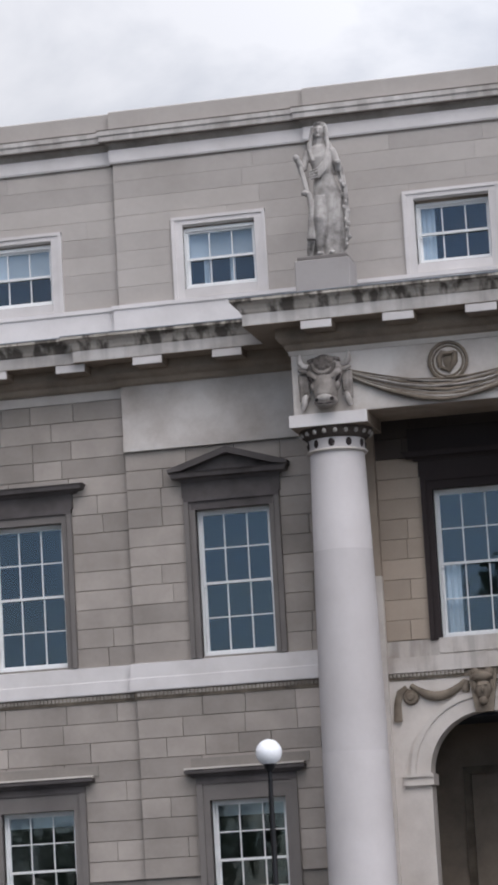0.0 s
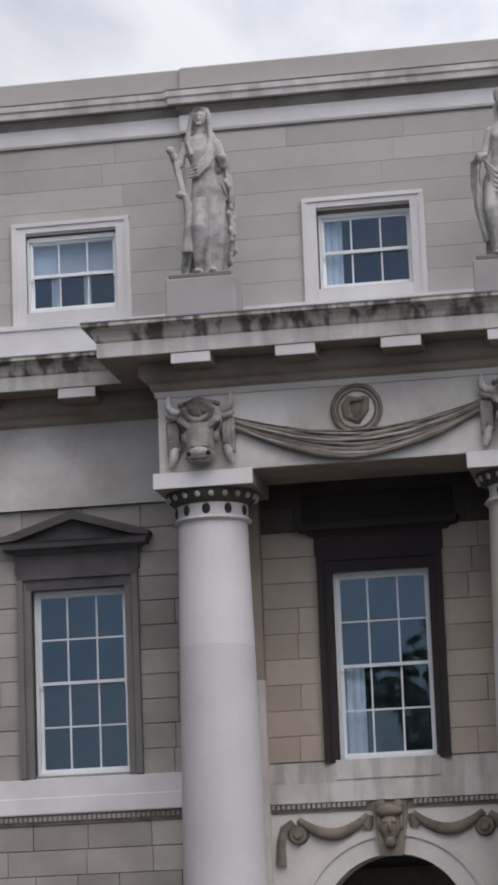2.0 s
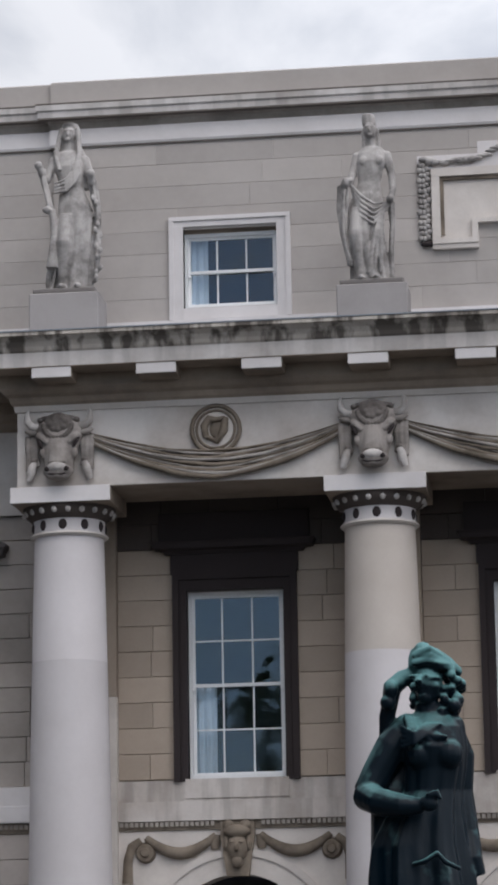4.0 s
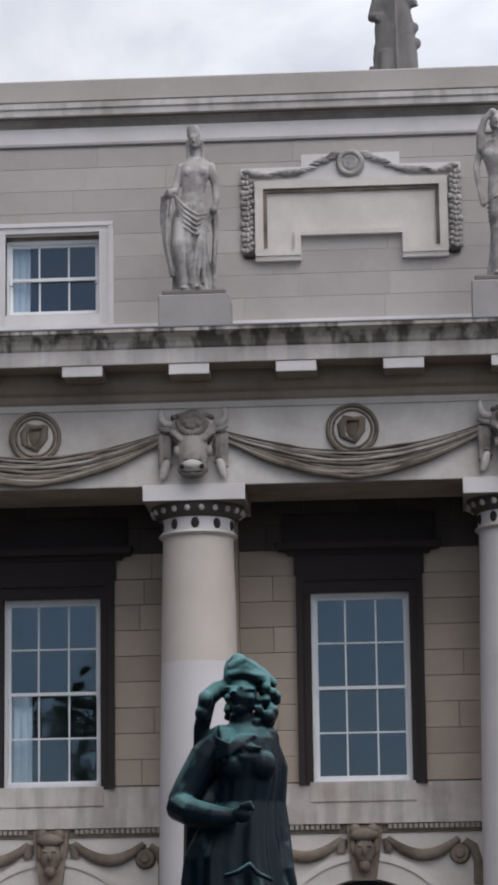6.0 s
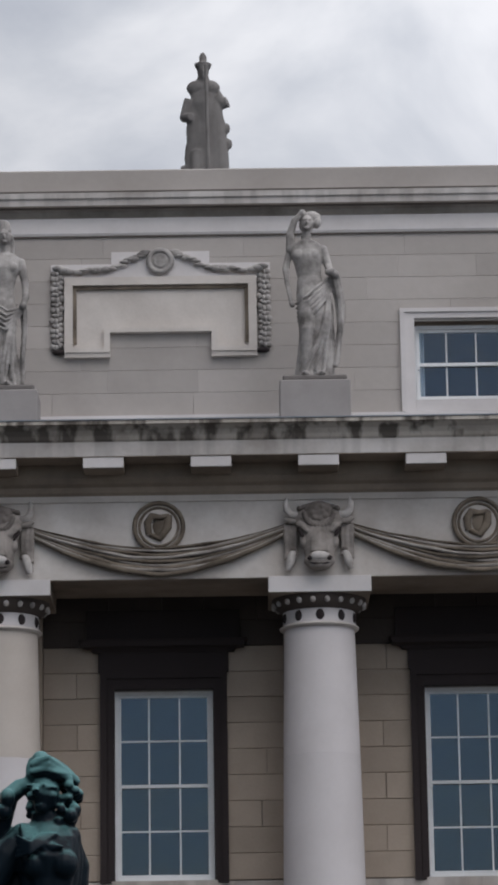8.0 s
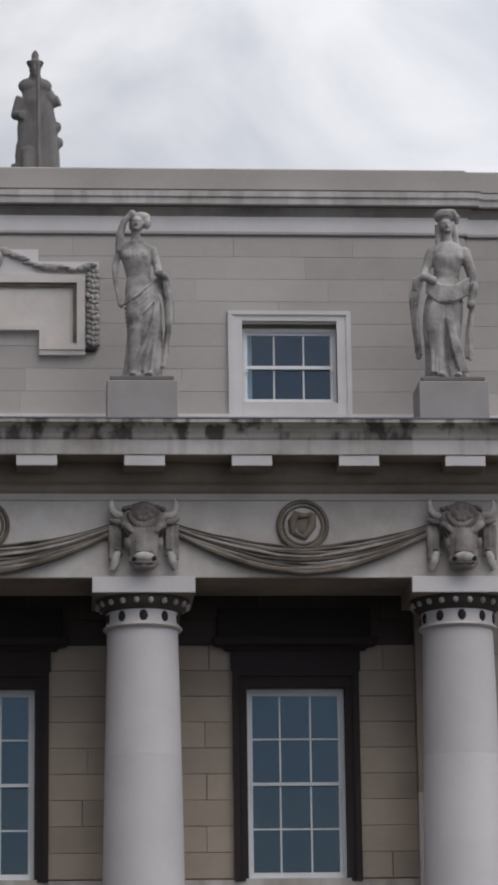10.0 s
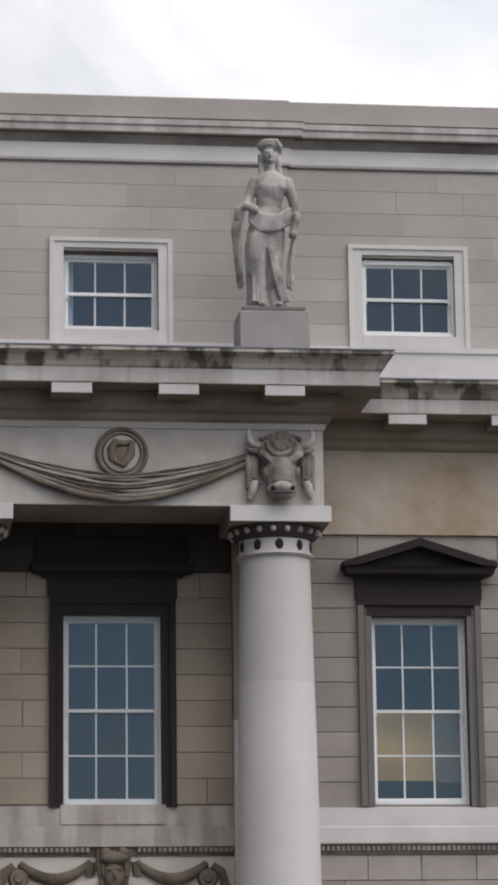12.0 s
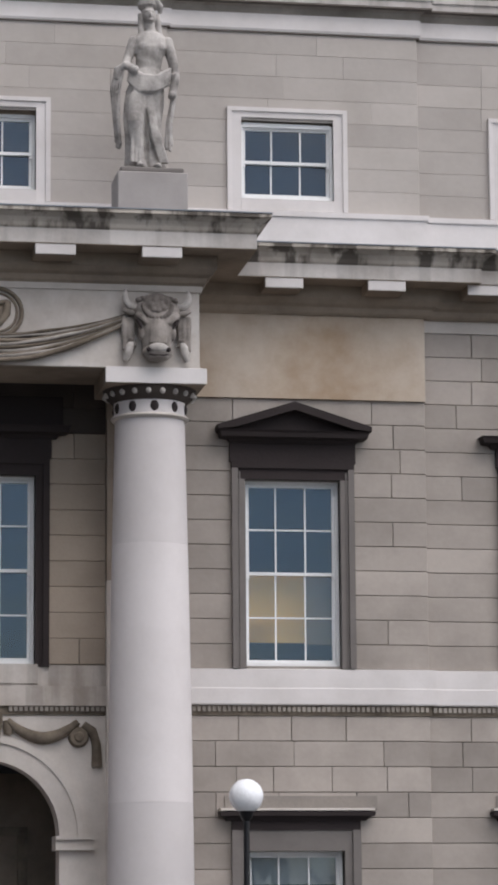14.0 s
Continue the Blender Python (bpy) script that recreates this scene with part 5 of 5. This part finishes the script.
        fall(bm, [(0.40, -0.2, 1.65), (0.42, -0.12, 1.25), (0.39, -0.1, 0.8), (0.35, -0.08, 0.3)], 0.12, 4, 1.6)
        for k in range(5):
            fold(bm, [(0.34, -0.13, 1.66 - 0.05 * k), (0.10, -0.24, 1.46 - 0.08 * k), (-0.10, -0.25, 1.30 - 0.09 * k), (-0.28, -0.15, 1.2 - 0.07 * k)], 0.026)
        for k in range(3):
            fold(bm, [(0.28, -0.16, 1.35), (0.20 - 0.04 * k, -0.26, 0.8), (0.16 - 0.13 * k, -0.26, 0.1)], 0.04)
    elif kind == "helmeted":
        robe(bm, -0.02, 1.0, 4.1)
        loft(bm, [(2.84, 0.0, 0, 0.08, 0.12), (2.80, 0.0, 0.02, 0.14, 0.17), (2.73, 0.0, 0.02, 0.155, 0.18), (2.68, 0.0, 0.03, 0.13, 0.15)], 28)
        tube(bm, [(0.05, -0.04, 2.82), (0.13, -0.06, 2.80), (0.18, -0.04, 2.72), (0.18, 0.0, 2.62)], [0.05, 0.06, 0.055, 0.03], 10)
        for s in (-1, 1):
            tube(bm, [(s * 0.12, 0.0, 2.6), (s * 0.14, 0.0, 2.38), (s * 0.15, -0.04, 2.2)], [0.05, 0.045, 0.035], 8)
            ball(bm, (s * 0.11, -0.11, 2.03), (0.095, 0.06, 0.09), 12)
        arm(bm, [(-0.25, 0, 2.14), (-0.33, 0.0, 1.86), (-0.36, -0.06, 1.72), (-0.24, -0.24, 1.60)], [0.085, 0.075, 0.07, 0.06])
        fold(bm, [(-0.36, -0.12, 1.74), (-0.46, -0.05, 1.66), (-0.48, -0.02, 1.5)], 0.06)
        fall(bm, [(-0.44, -0.04, 1.7), (-0.47, -0.02, 1.3), (-0.44, -0.02, 0.85), (-0.40, -0.02, 0.45)], 0.11, 3, 0.9)
        arm(bm, [(0.26, 0, 2.14), (0.36, -0.02, 1.80), (0.42, -0.06, 1.52), (0.38, -0.16, 1.22)], [0.09, 0.078, 0.066, 0.06])
        fall(bm, [(0.40, -0.10, 1.6), (0.41, -0.08, 1.2), (0.38, -0.06, 0.8), (0.37, -0.05, 0.4)], 0.11, 3, 3.0)
        for k in range(5):
            fold(bm, [(-0.31, -0.14, 1.66 - 0.05 * k), (-0.12, -0.24, 1.50 - 0.06 * k), (0.10, -0.24, 1.48 - 0.05 * k), (0.32, -0.14, 1.66 - 0.06 * k)], 0.05)
        for k in range(3):
            fold(bm, [(-0.20, -0.2, 1.3), (-0.20 + 0.05 * k, -0.25, 0.75), (-0.26 + 0.06 * k, -0.26, 0.1)], 0.035)
            fold(bm, [(0.02, -0.22, 1.0), (0.10 + 0.05 * k, -0.26, 0.5), (0.18 + 0.05 * k, -0.25, 0.1)], 0.035)
    sway = {"veiled": 0.05, "crowned": -0.055, "raised": 0.06, "helmeted": -0.05}[kind]
    for v in bm.verts:
        v.co.x += sway * math.sin(math.pi * v.co.z / 1.45)
        v.co.y -= 0.03 * math.sin(math.pi * v.co.z / 2.4)
    ob = new("statue", mesh_from("statue", bm, STATUE))
    remeshed(ob, 0.013, 1)
    return tagged(ob, label, "statue", "statues above the portico")


for x, kind, label in zip(COLS, ("veiled", "crowned", "raised", "helmeted"), ("weathered limestone statue of a veiled draped figure", "weathered limestone statue of a standing draped figure with crown", "weathered limestone statue of a draped figure, arm raised", "weathered limestone statue of a cloaked figure with rounded headgear")):
    st = statue(kind, label)
    low = 0.09 if kind == "crowned" else 0.0
    st.location = (x + (0.06 if x < -5 else -0.03), AXIS, 13.98 - low)
    st.scale = {"veiled": (0.98, 1, 1.0), "crowned": (0.92, 1, 0.955), "raised": (0.98, 1, 0.98), "helmeted": (1.02, 1, 0.98)}[kind]
    pl = empty("statue_plinth", "plain grey stone block under a statue", "plinth", "statue plinths", at=(x, AXIS, 13.1))
    part("block", boxes((-0.54, 0.54, -0.42, 0.36, 0, 0.80 - low), bevel=0.015), PLINTH, pl)
    part("slab", boxes((-0.49, 0.49, -0.38, 0.33, 0.80 - low, 0.885 - low), bevel=0.02), JAMB, pl, "dirt-stained upper slab")

# figure on the dome behind
bm = bmesh.new()
robe(bm, 0.0, 1.3, 0.9)
loft(bm, [(2.90, 0, 0, 0.03, 0.03), (2.84, 0, 0, 0.075, 0.075), (2.72, 0, 0, 0.08, 0.09), (2.70, 0, 0, 0.19, 0.19), (2.64, 0, 0, 0.15, 0.17)], 20)
tube(bm, [(-0.28, 0, 2.1), (-0.40, 0, 1.8), (-0.26, -0.2, 1.78)], [0.12, 0.10, 0.08], 10)
tube(bm, [(0.28, 0, 2.15), (0.42, -0.02, 2.02), (0.50, -0.05, 2.06)], [0.12, 0.09, 0.11], 10)
tube(bm, [(0.06, -0.36, 2.62), (0.08, -0.40, 1.5), (0.10, -0.42, 0)], [0.04, 0.042, 0.045], 8)
loft(bm, [(2.1, 0.20, 0, 0.14, 0.1), (1.7, 0.22, 0, 0.22, 0.14), (1.2, 0.24, 0, 0.26, 0.2), (0.3, 0.26, 0, 0.28, 0.22), (0.0, 0.24, 0, 0.27, 0.2)], 32, 5, 0.12)
loft(bm, [(2.1, -0.12, 0, 0.16, 0.1), (1.6, -0.14, 0, 0.22, 0.16), (0.8, -0.12, 0, 0.20, 0.2), (0.0, -0.08, 0, 0.2, 0.2)], 32, 4, 0.12)
for z, x in ((1.62, 0.46), (1.36, 0.50)):
    ball(bm, (x, 0, z), (0.09, 0.08, 0.09), 8)
tube(bm, [(-0.40, 0, 1.0), (-0.42, 0, 0.6), (-0.30, 0, 0.1)], [0.08, 0.07, 0.05], 8)
for s in (-1, 1):
    ball(bm, (s * 0.13, 0.0, 2.30), (0.22, 0.15, 0.13), 12)
ball(bm, (0, 0, 2.44), (0.13, 0.13, 0.13), 12)
crown = new("dome_statue", mesh_from("dome_statue", bm, DARK_STATUE))
remeshed(crown, 0.025, 2)
tagged(crown, "weathered grey stone statue with staff on the dome", "statue")
crown.location, crown.scale = (0.33, 35, 28.2), (1.40, 1.3, 1.82)
dome = empty("dome", "grey stone drum and dome behind the parapet", "dome", at=(0.33, 35, 0))
part("drum", lathe(bmesh.new(), [(5, 0.0), (5, 19.5), (5.3, 19.6), (5.3, 20.0), (4.6, 20.1)], 0, 0), ATTIC, dome)
part("cupola", lathe(bmesh.new(), [(4.5, 20.1), (4.2, 22), (3.2, 24), (1.8, 25.4), (1.2, 25.8)], 0, 0), LEAD, dome, smooth=True)
part("lantern", lathe(bmesh.new(), [(1.1, 25.8), (1.1, 27.9), (1.2, 28.0), (1.2, 28.2)], 0, 0), ATTIC, dome)

# ---- bronze monument figure ----
bm = bmesh.new()


def bz(cx, cy, y=0.0):
    return ((cx - 440) * 0.00157, y, (960 - cy) * 0.00157)


body_rows = ((330, 0.09, 0.0, 0.10, 0.09), (365, 0.10, 0.0, 0.155, 0.13), (400, 0.10, 0.0, 0.185, 0.17), (480, 0.10, -0.02, 0.195, 0.19), (560, 0.10, 0.0, 0.18, 0.17), (640, 0.085, 0.0, 0.17, 0.16), (740, 0.03, 0.0, 0.23, 0.20), (850, 0.0, 0.0, 0.28, 0.23), (960, 0.01, 0.0, 0.305, 0.25), (1340, 0.03, 0.0, 0.34, 0.30), (1820, 0.04, 0.0, 0.40, 0.36))
loft(bm, [(bz(0, cy)[2], cx, y, rx, ry) for cy, cx, y, rx, ry in body_rows], 48, 7, 0.12, 0.3)
tube(bm, [bz(490, 390), bz(490, 300, -0.02)], [0.10, 0.085], 12)
ball(bm, bz(490, 232, -0.05), (0.088, 0.12, 0.125))
ball(bm, bz(500, 215, -0.12), (0.07, 0.05, 0.022), 10)
ball(bm, bz(512, 245, -0.12), (0.04, 0.04, 0.04), 10)
ball(bm, bz(462, 228, -0.16), (0.022, 0.04, 0.045), 8)
ball(bm, bz(470, 262, -0.13), (0.04, 0.03, 0.018), 8)
ball(bm, bz(478, 285, -0.11), (0.05, 0.05, 0.04), 8)
loft(bm, [(bz(0, 80)[2], 0.05, 0, 0.04, 0.06), (bz(0, 95)[2], 0.06, -0.01, 0.085, 0.10), (bz(0, 125)[2], 0.085, -0.01, 0.125, 0.14), (bz(0, 160)[2], 0.11, -0.01, 0.15, 0.16), (bz(0, 185)[2], 0.12, 0.01, 0.15, 0.15)], 28, 4, 0.07)
fold(bm, [bz(435, 130, -0.13), bz(500, 112, -0.15), bz(570, 160, -0.1)], 0.025)
fold(bm, [bz(433, 155, -0.13), bz(500, 150, -0.16), bz(590, 185, -0.08)], 0.028)
curl = random.Random(5)
for k in range(46):
    u = k / 45
    cx, cy = 565 + 22 * math.sin(5 * u) + curl.uniform(-28, 28), 175 + 240 * u
    ball(bm, bz(cx, cy, curl.uniform(-0.10, 0.06)), curl.uniform(0.026, 0.045), 8)
for k in range(10):
    ball(bm, bz(430 + curl.uniform(-10, 10), 200 + 12 * k, curl.uniform(-0.04, 0.02)), 0.024, 8)
tube(bm, [bz(440, 190, -0.02), bz(390, 205, -0.02), bz(350, 240, -0.04), bz(340, 300, -0.04), bz(325, 350, 0), bz(318, 430, 0.05)], [0.05, 0.055, 0.06, 0.05, 0.05, 0.045], 10)
ball(bm, bz(348, 250, -0.1), (0.045, 0.05, 0.06), 8)
ball(bm, bz(335, 300, -0.09), (0.05, 0.05, 0.05), 8)
tube(bm, [bz(400, 395, -0.02), bz(345, 465, -0.03), bz(285, 565, -0.04), bz(242, 645, -0.06)], [0.085, 0.105, 0.095, 0.085], 14)
tube(bm, [bz(238, 650, -0.06), bz(300, 685, -0.2), bz(390, 705, -0.28), bz(465, 708, -0.30)], [0.09, 0.085, 0.07, 0.045], 12)
ball(bm, bz(490, 700, -0.32), (0.06, 0.05, 0.05), 10)
ball(bm, bz(405, 402, -0.02), (0.095, 0.10, 0.10), 14)
ball(bm, bz(572, 405, 0.0), (0.085, 0.10, 0.10), 14)
ball(bm, bz(472, 100, -0.06), (0.055, 0.07, 0.05), 12)
for k in range(4):
    tube(bm, [bz(490 + 5 * k, 700 - 5 * k, -0.34), bz(490 + 12 * k, 668 - 3 * k, -0.36), bz(520 + 6 * k, 660 + 10 * k, -0.36)], [0.018, 0.017, 0.013], 6)
for x in (455, 565):
    ball(bm, bz(x, 505, -0.13), (0.085, 0.085, 0.09), 14)
tube(bm, [bz(585, 400, 0), bz(610, 500, 0.08), bz(600, 640, 0.1), bz(630, 800, 0.05), bz(645, 900, -0.02), bz(655, 960, 0)], [0.05, 0.07, 0.07, 0.055, 0.05, 0.05], 10)
for k in range(5):
    fold(bm, [bz(385, 400 + 20 * k, -0.2), bz(440, 430 + 10 * k, -0.24), bz(480 + 15 * k, 390, -0.16)], 0.013)
for k in range(3):
    fold(bm, [bz(436 + 4 * k, 118 + 22 * k, -0.12), bz(505, 104 + 24 * k, -0.165), bz(575 + 8 * k, 150 + 16 * k, -0.09)], 0.022)
tube(bm, [bz(452, 212, -0.15), bz(458, 232, -0.20), bz(462, 246, -0.17)], [0.014, 0.024, 0.016], 8)
for x, r in ((478, 0.022), (436, 0.02)):
    tube(bm, [bz(x - 14, 208, -0.15), bz(x + 16, 206, -0.165)], [0.012, 0.012], 8)
    ball(bm, bz(x + 4, 246, -0.135), (0.032, 0.03, 0.03), 8)
for k in range(5):
    tube(bm, [bz(400 + 22 * k, 350 + 8 * k, -0.10), bz(420 + 26 * k, 420 + 6 * k, -0.19), bz(430 + 34 * k, 470 - 6 * k, -0.2)], [0.014, 0.024, 0.01], 8)
fold(bm, [bz(420, 925, -0.27), bz(470, 915, -0.3), bz(515, 885, -0.3), bz(545, 920, -0.29), bz(600, 945, -0.25)], 0.02)
loft(bm, [(bz(0, 410)[2], -0.02, 0.1, 0.02, 0.03), (bz(0, 640)[2], -0.17, 0.1, 0.13, 0.14), (bz(0, 960)[2], -0.20, 0.08, 0.11, 0.2), (-1.35, -0.22, 0.08, 0.2, 0.25)], 24, 5, 0.06)
eire = new("bronze_statue", mesh_from("bronze_statue", bm, BRONZE))
remeshed(eire, 0.009, 1)
tagged(eire, "dark green patinated bronze statue of a draped figure with cap", "statue")
eire.location, eire.scale = (-0.85, -16, 4.04), (1.623, 1.623, 1.623)
ped = empty("monument_pedestal", "plain grey granite pedestal under the bronze statue", "pedestal", at=(-0.85, -16, 0))
part("die", boxes((-0.8, 0.8, -0.8, 0.8, 0.4, 1.857), bevel=0.02), PLINTH, ped)
part("base", boxes((-1.05, 1.05, -1.05, 1.05, 0, 0.4), bevel=0.02), PLINTH, ped)

# ---- lamp standards ----
OPAL = plain("opal_glass_globe", (0.88, 0.89, 0.92), 0.25)
for x, z in ((-8.53, 4.37), (8.35, 4.40)):
    l = empty("street_lamp", "black iron lamp standard with a white globe, unlit", "street lamp", "forecourt lamps", at=(x, -2.5, 0))
    part("globe", ball(bmesh.new(), (0, 0, z), 0.248, 32), OPAL, l, "white opal globe", smooth=True)
    part("pole", lathe(bmesh.new(), [(0.11, 0), (0.11, 0.6), (0.06, 0.7), (0.045, z - 0.42), (0.045, z - 0.36)], 0, 0, 16), BLACK, l, smooth=True)
    part("gallery", lathe(bmesh.new(), [(0.05, z - 0.36), (0.09, z - 0.30), (0.12, z - 0.22), (0.13, z - 0.20)], 0, 0, 20), BLACK, l, smooth=True)

# ---- trees across the street, mirrored in the panes ----
LEAF = plain("dark_green_leaves", (0.045, 0.075, 0.03), 0.6)
BARK = plain("grey_brown_bark", (0.12, 0.10, 0.08), 0.9)


def street_tree(seed):
    r = random.Random(seed)
    t = empty("tree", "tall leafy street tree with a dark green crown", "tree", "street trees")
    tr = bmesh.new()
    tube(tr, [(0, 0, 0), (0.1, 0, 3), (0, 0.1, 7), (0.2, 0, 12)], [0.4, 0.32, 0.25, 0.08], 10)
    for k in range(7):
        a, z = k * 2.4, 4 + k
        tube(tr, [(0, 0, z), (1.4 * math.cos(a), 1.4 * math.sin(a), z + 1.5), (2.6 * math.cos(a), 2.6 * math.sin(a), z + 3.4)], [0.13, 0.09, 0.03], 6)
    part("trunk", tr, BARK, t)
    verts, faces = [], []
    for k in range(70):
        a, u = r.uniform(0, 6.3), r.random() ** 0.5
        z = r.uniform(4.5, 15)
        w = 4.2 * math.sin(math.pi * (z - 3.2) / 12.6) ** 0.7 * u
        c = Vector((w * math.cos(a), w * math.sin(a), z))
        for _ in range(60):
            p = c + Vector((r.gauss(0, 0.5), r.gauss(0, 0.5), r.gauss(0, 0.42)))
            d, e = Vector((r.gauss(0, 1), r.gauss(0, 1), r.gauss(0, 1))).normalized() * 0.24, Vector((r.gauss(0, 1), r.gauss(0, 1), r.gauss(0, 1))).normalized() * 0.15
            n = len(verts)
            verts += [p - d, p + e, p + d, p - e]
            faces.append((n, n + 1, n + 2, n + 3))
    me = bpy.data.meshes.new("crown")
    me.from_pydata([tuple(v) for v in verts], [], faces)
    me.materials.append(LEAF)
    new("crown", me).parent = t
    return t


base_tree = street_tree(3)
base_tree.location = (-16.6, -112, 0)
base_tree.scale = (1.0, 1.0, 1.5)
for k in range(22):
    m = copy_thing(base_tree, pose(-58 + 5.6 * k + 1.2 * math.sin(3 * k), -118 + 4 * math.sin(5 * k), 0, 0, 0, 50 * k))
    f = 0.66 + 0.10 * math.sin(2.3 * k)
    m.scale = (f * 1.15, f * 1.15, f)

# ---- ashlar blocks ----
rng = random.Random(7)
block_cache = {}


def block(w, h, d, material):
    key = (round(w, 2), round(h, 3), material.name)
    if key not in block_cache:
        bm = bmesh.new()
        w2, h2, e = key[0] / 2, h / 2, 0.003 if material is ATTIC else 0.007
        front = [bm.verts.new(p) for p in ((-w2 + e, 0, -h2 + e), (w2 - e, 0, -h2 + e), (w2 - e, 0, h2 - e), (-w2 + e, 0, h2 - e))]
        back = [bm.verts.new(p) for p in ((-w2, d, -h2), (w2, d, -h2), (w2, d, h2), (-w2, d, h2))]
        edge = [bm.verts.new(p) for p in ((-w2, e, -h2), (w2, e, -h2), (w2, e, h2), (-w2, e, h2))]
        bm.faces.new(front)
        for k in range(4):
            j = (k + 1) % 4
            bm.faces.new((front[k], edge[k], edge[j], front[j]))
            bm.faces.new((edge[k], back[k], back[j], edge[j]))
        block_cache[key] = mesh_from("stone", bm, material)
    return block_cache[key]


def ashlar(parent, x0, x1, z0, z1, n, y, gaps, short, long, material, depth=0.055, joint=0.010, uneven=0.004):
    """Courses of stones from x0 to x1; gaps are (x0, x1, z0, z1) that stay free."""
    h = (z1 - z0) / n
    for k in range(n):
        a, b = z0 + h * k, z0 + h * (k + 1)
        spans, cursor = [], x0
        for g in sorted(g for g in gaps if min(b, g[3]) - max(a, g[2]) > h * 0.5 and g[0] < x1 and g[1] > x0):
            if g[0] > cursor:
                spans.append((cursor, g[0]))
            cursor = max(cursor, g[1])
        if cursor < x1:
            spans.append((cursor, x1))
        for p, q in spans:
            u = p
            while u < q - 0.02:
                w = rng.choice((short, long, (short + long) / 2, long * 1.25)) * rng.uniform(0.85, 1.15)
                if q - u - w < short * 0.5:
                    w = q - u
                if w > long * 1.9:
                    w *= 0.5
                ob = new("stone", block(w - joint, h - joint, depth, material))
                ob.location = (u + w / 2, y + rng.uniform(-uneven, 0), (a + b) / 2)
                ob.parent = parent
                u += w


up_gaps = [(c - 0.92, c + 0.92, 6.4, 9.95) for c in (-X4, -X3, -X2, -S, 0, S, X2, X3, X4)]
lo_gaps = [(c - 0.92, c + 0.92, 0.0, 4.2) for c in (-X3, -X2, X2, X3)]
at_gaps = [(c - 0.93, c + 0.93, 13.7, 15.44) for c in (-X4, -X3, -9.535, -S, S, 9.535, X3, X4)]
for s, wing in zip((-1, 1), wall_wings):
    a, b = sorted((s * 7.62, s * BREAK))
    ashlar(wall_main, a, b, 6.47, 10.72, 11, WALL, up_gaps, 0.62, 1.15, ASHLAR)
    ashlar(wall_main, a, b, 2.23, 5.75, 9, WALL, lo_gaps, 0.62, 1.15, ASHLAR)
    a, b = sorted((s * (BREAK + 0.005), s * 16.0))
    ashlar(wing, a, b, 6.47, 11.86, 14, WALL + STEP, up_gaps, 0.62, 1.2, ASHLAR)
    ashlar(wing, a, b, 2.23, 5.75, 9, WALL + STEP, lo_gaps, 0.62, 1.2, ASHLAR)
for c in (-S, 0, S):
    ashlar(wall_main, c - 1.85, c + 1.85, 6.52, 10.10, 9, WALL, up_gaps, 0.5, 0.95, PORTICO_WALL, 0.055, 0.006)
    # top courses near black: soot, plus the portico's shade put in the colour
    ashlar(wall_main, c - 1.85, c + 1.85, 10.10, 11.3, 3, WALL, up_gaps, 0.5, 0.95, SOOTY_SHADED, 0.055, 0.006)
ashlar(attic_mid, -ATT_BREAK, ATT_BREAK, 13.78, 16.74, 8, 0.05 - 0.012, at_gaps, 1.3, 2.4, ATTIC, 0.02, 0.0035, 0.0012)
for k, (a, b) in enumerate(((-BREAK, -ATT_BREAK), (-16.5, -BREAK), (ATT_BREAK, BREAK), (BREAK, 16.5))):
    ashlar(attic_side[k], a, b, 13.78, 16.74, 8, (0.25 if k % 2 else 0.13) - 0.012, at_gaps, 1.2, 2.2, ATTIC, 0.02, 0.0035, 0.0012)
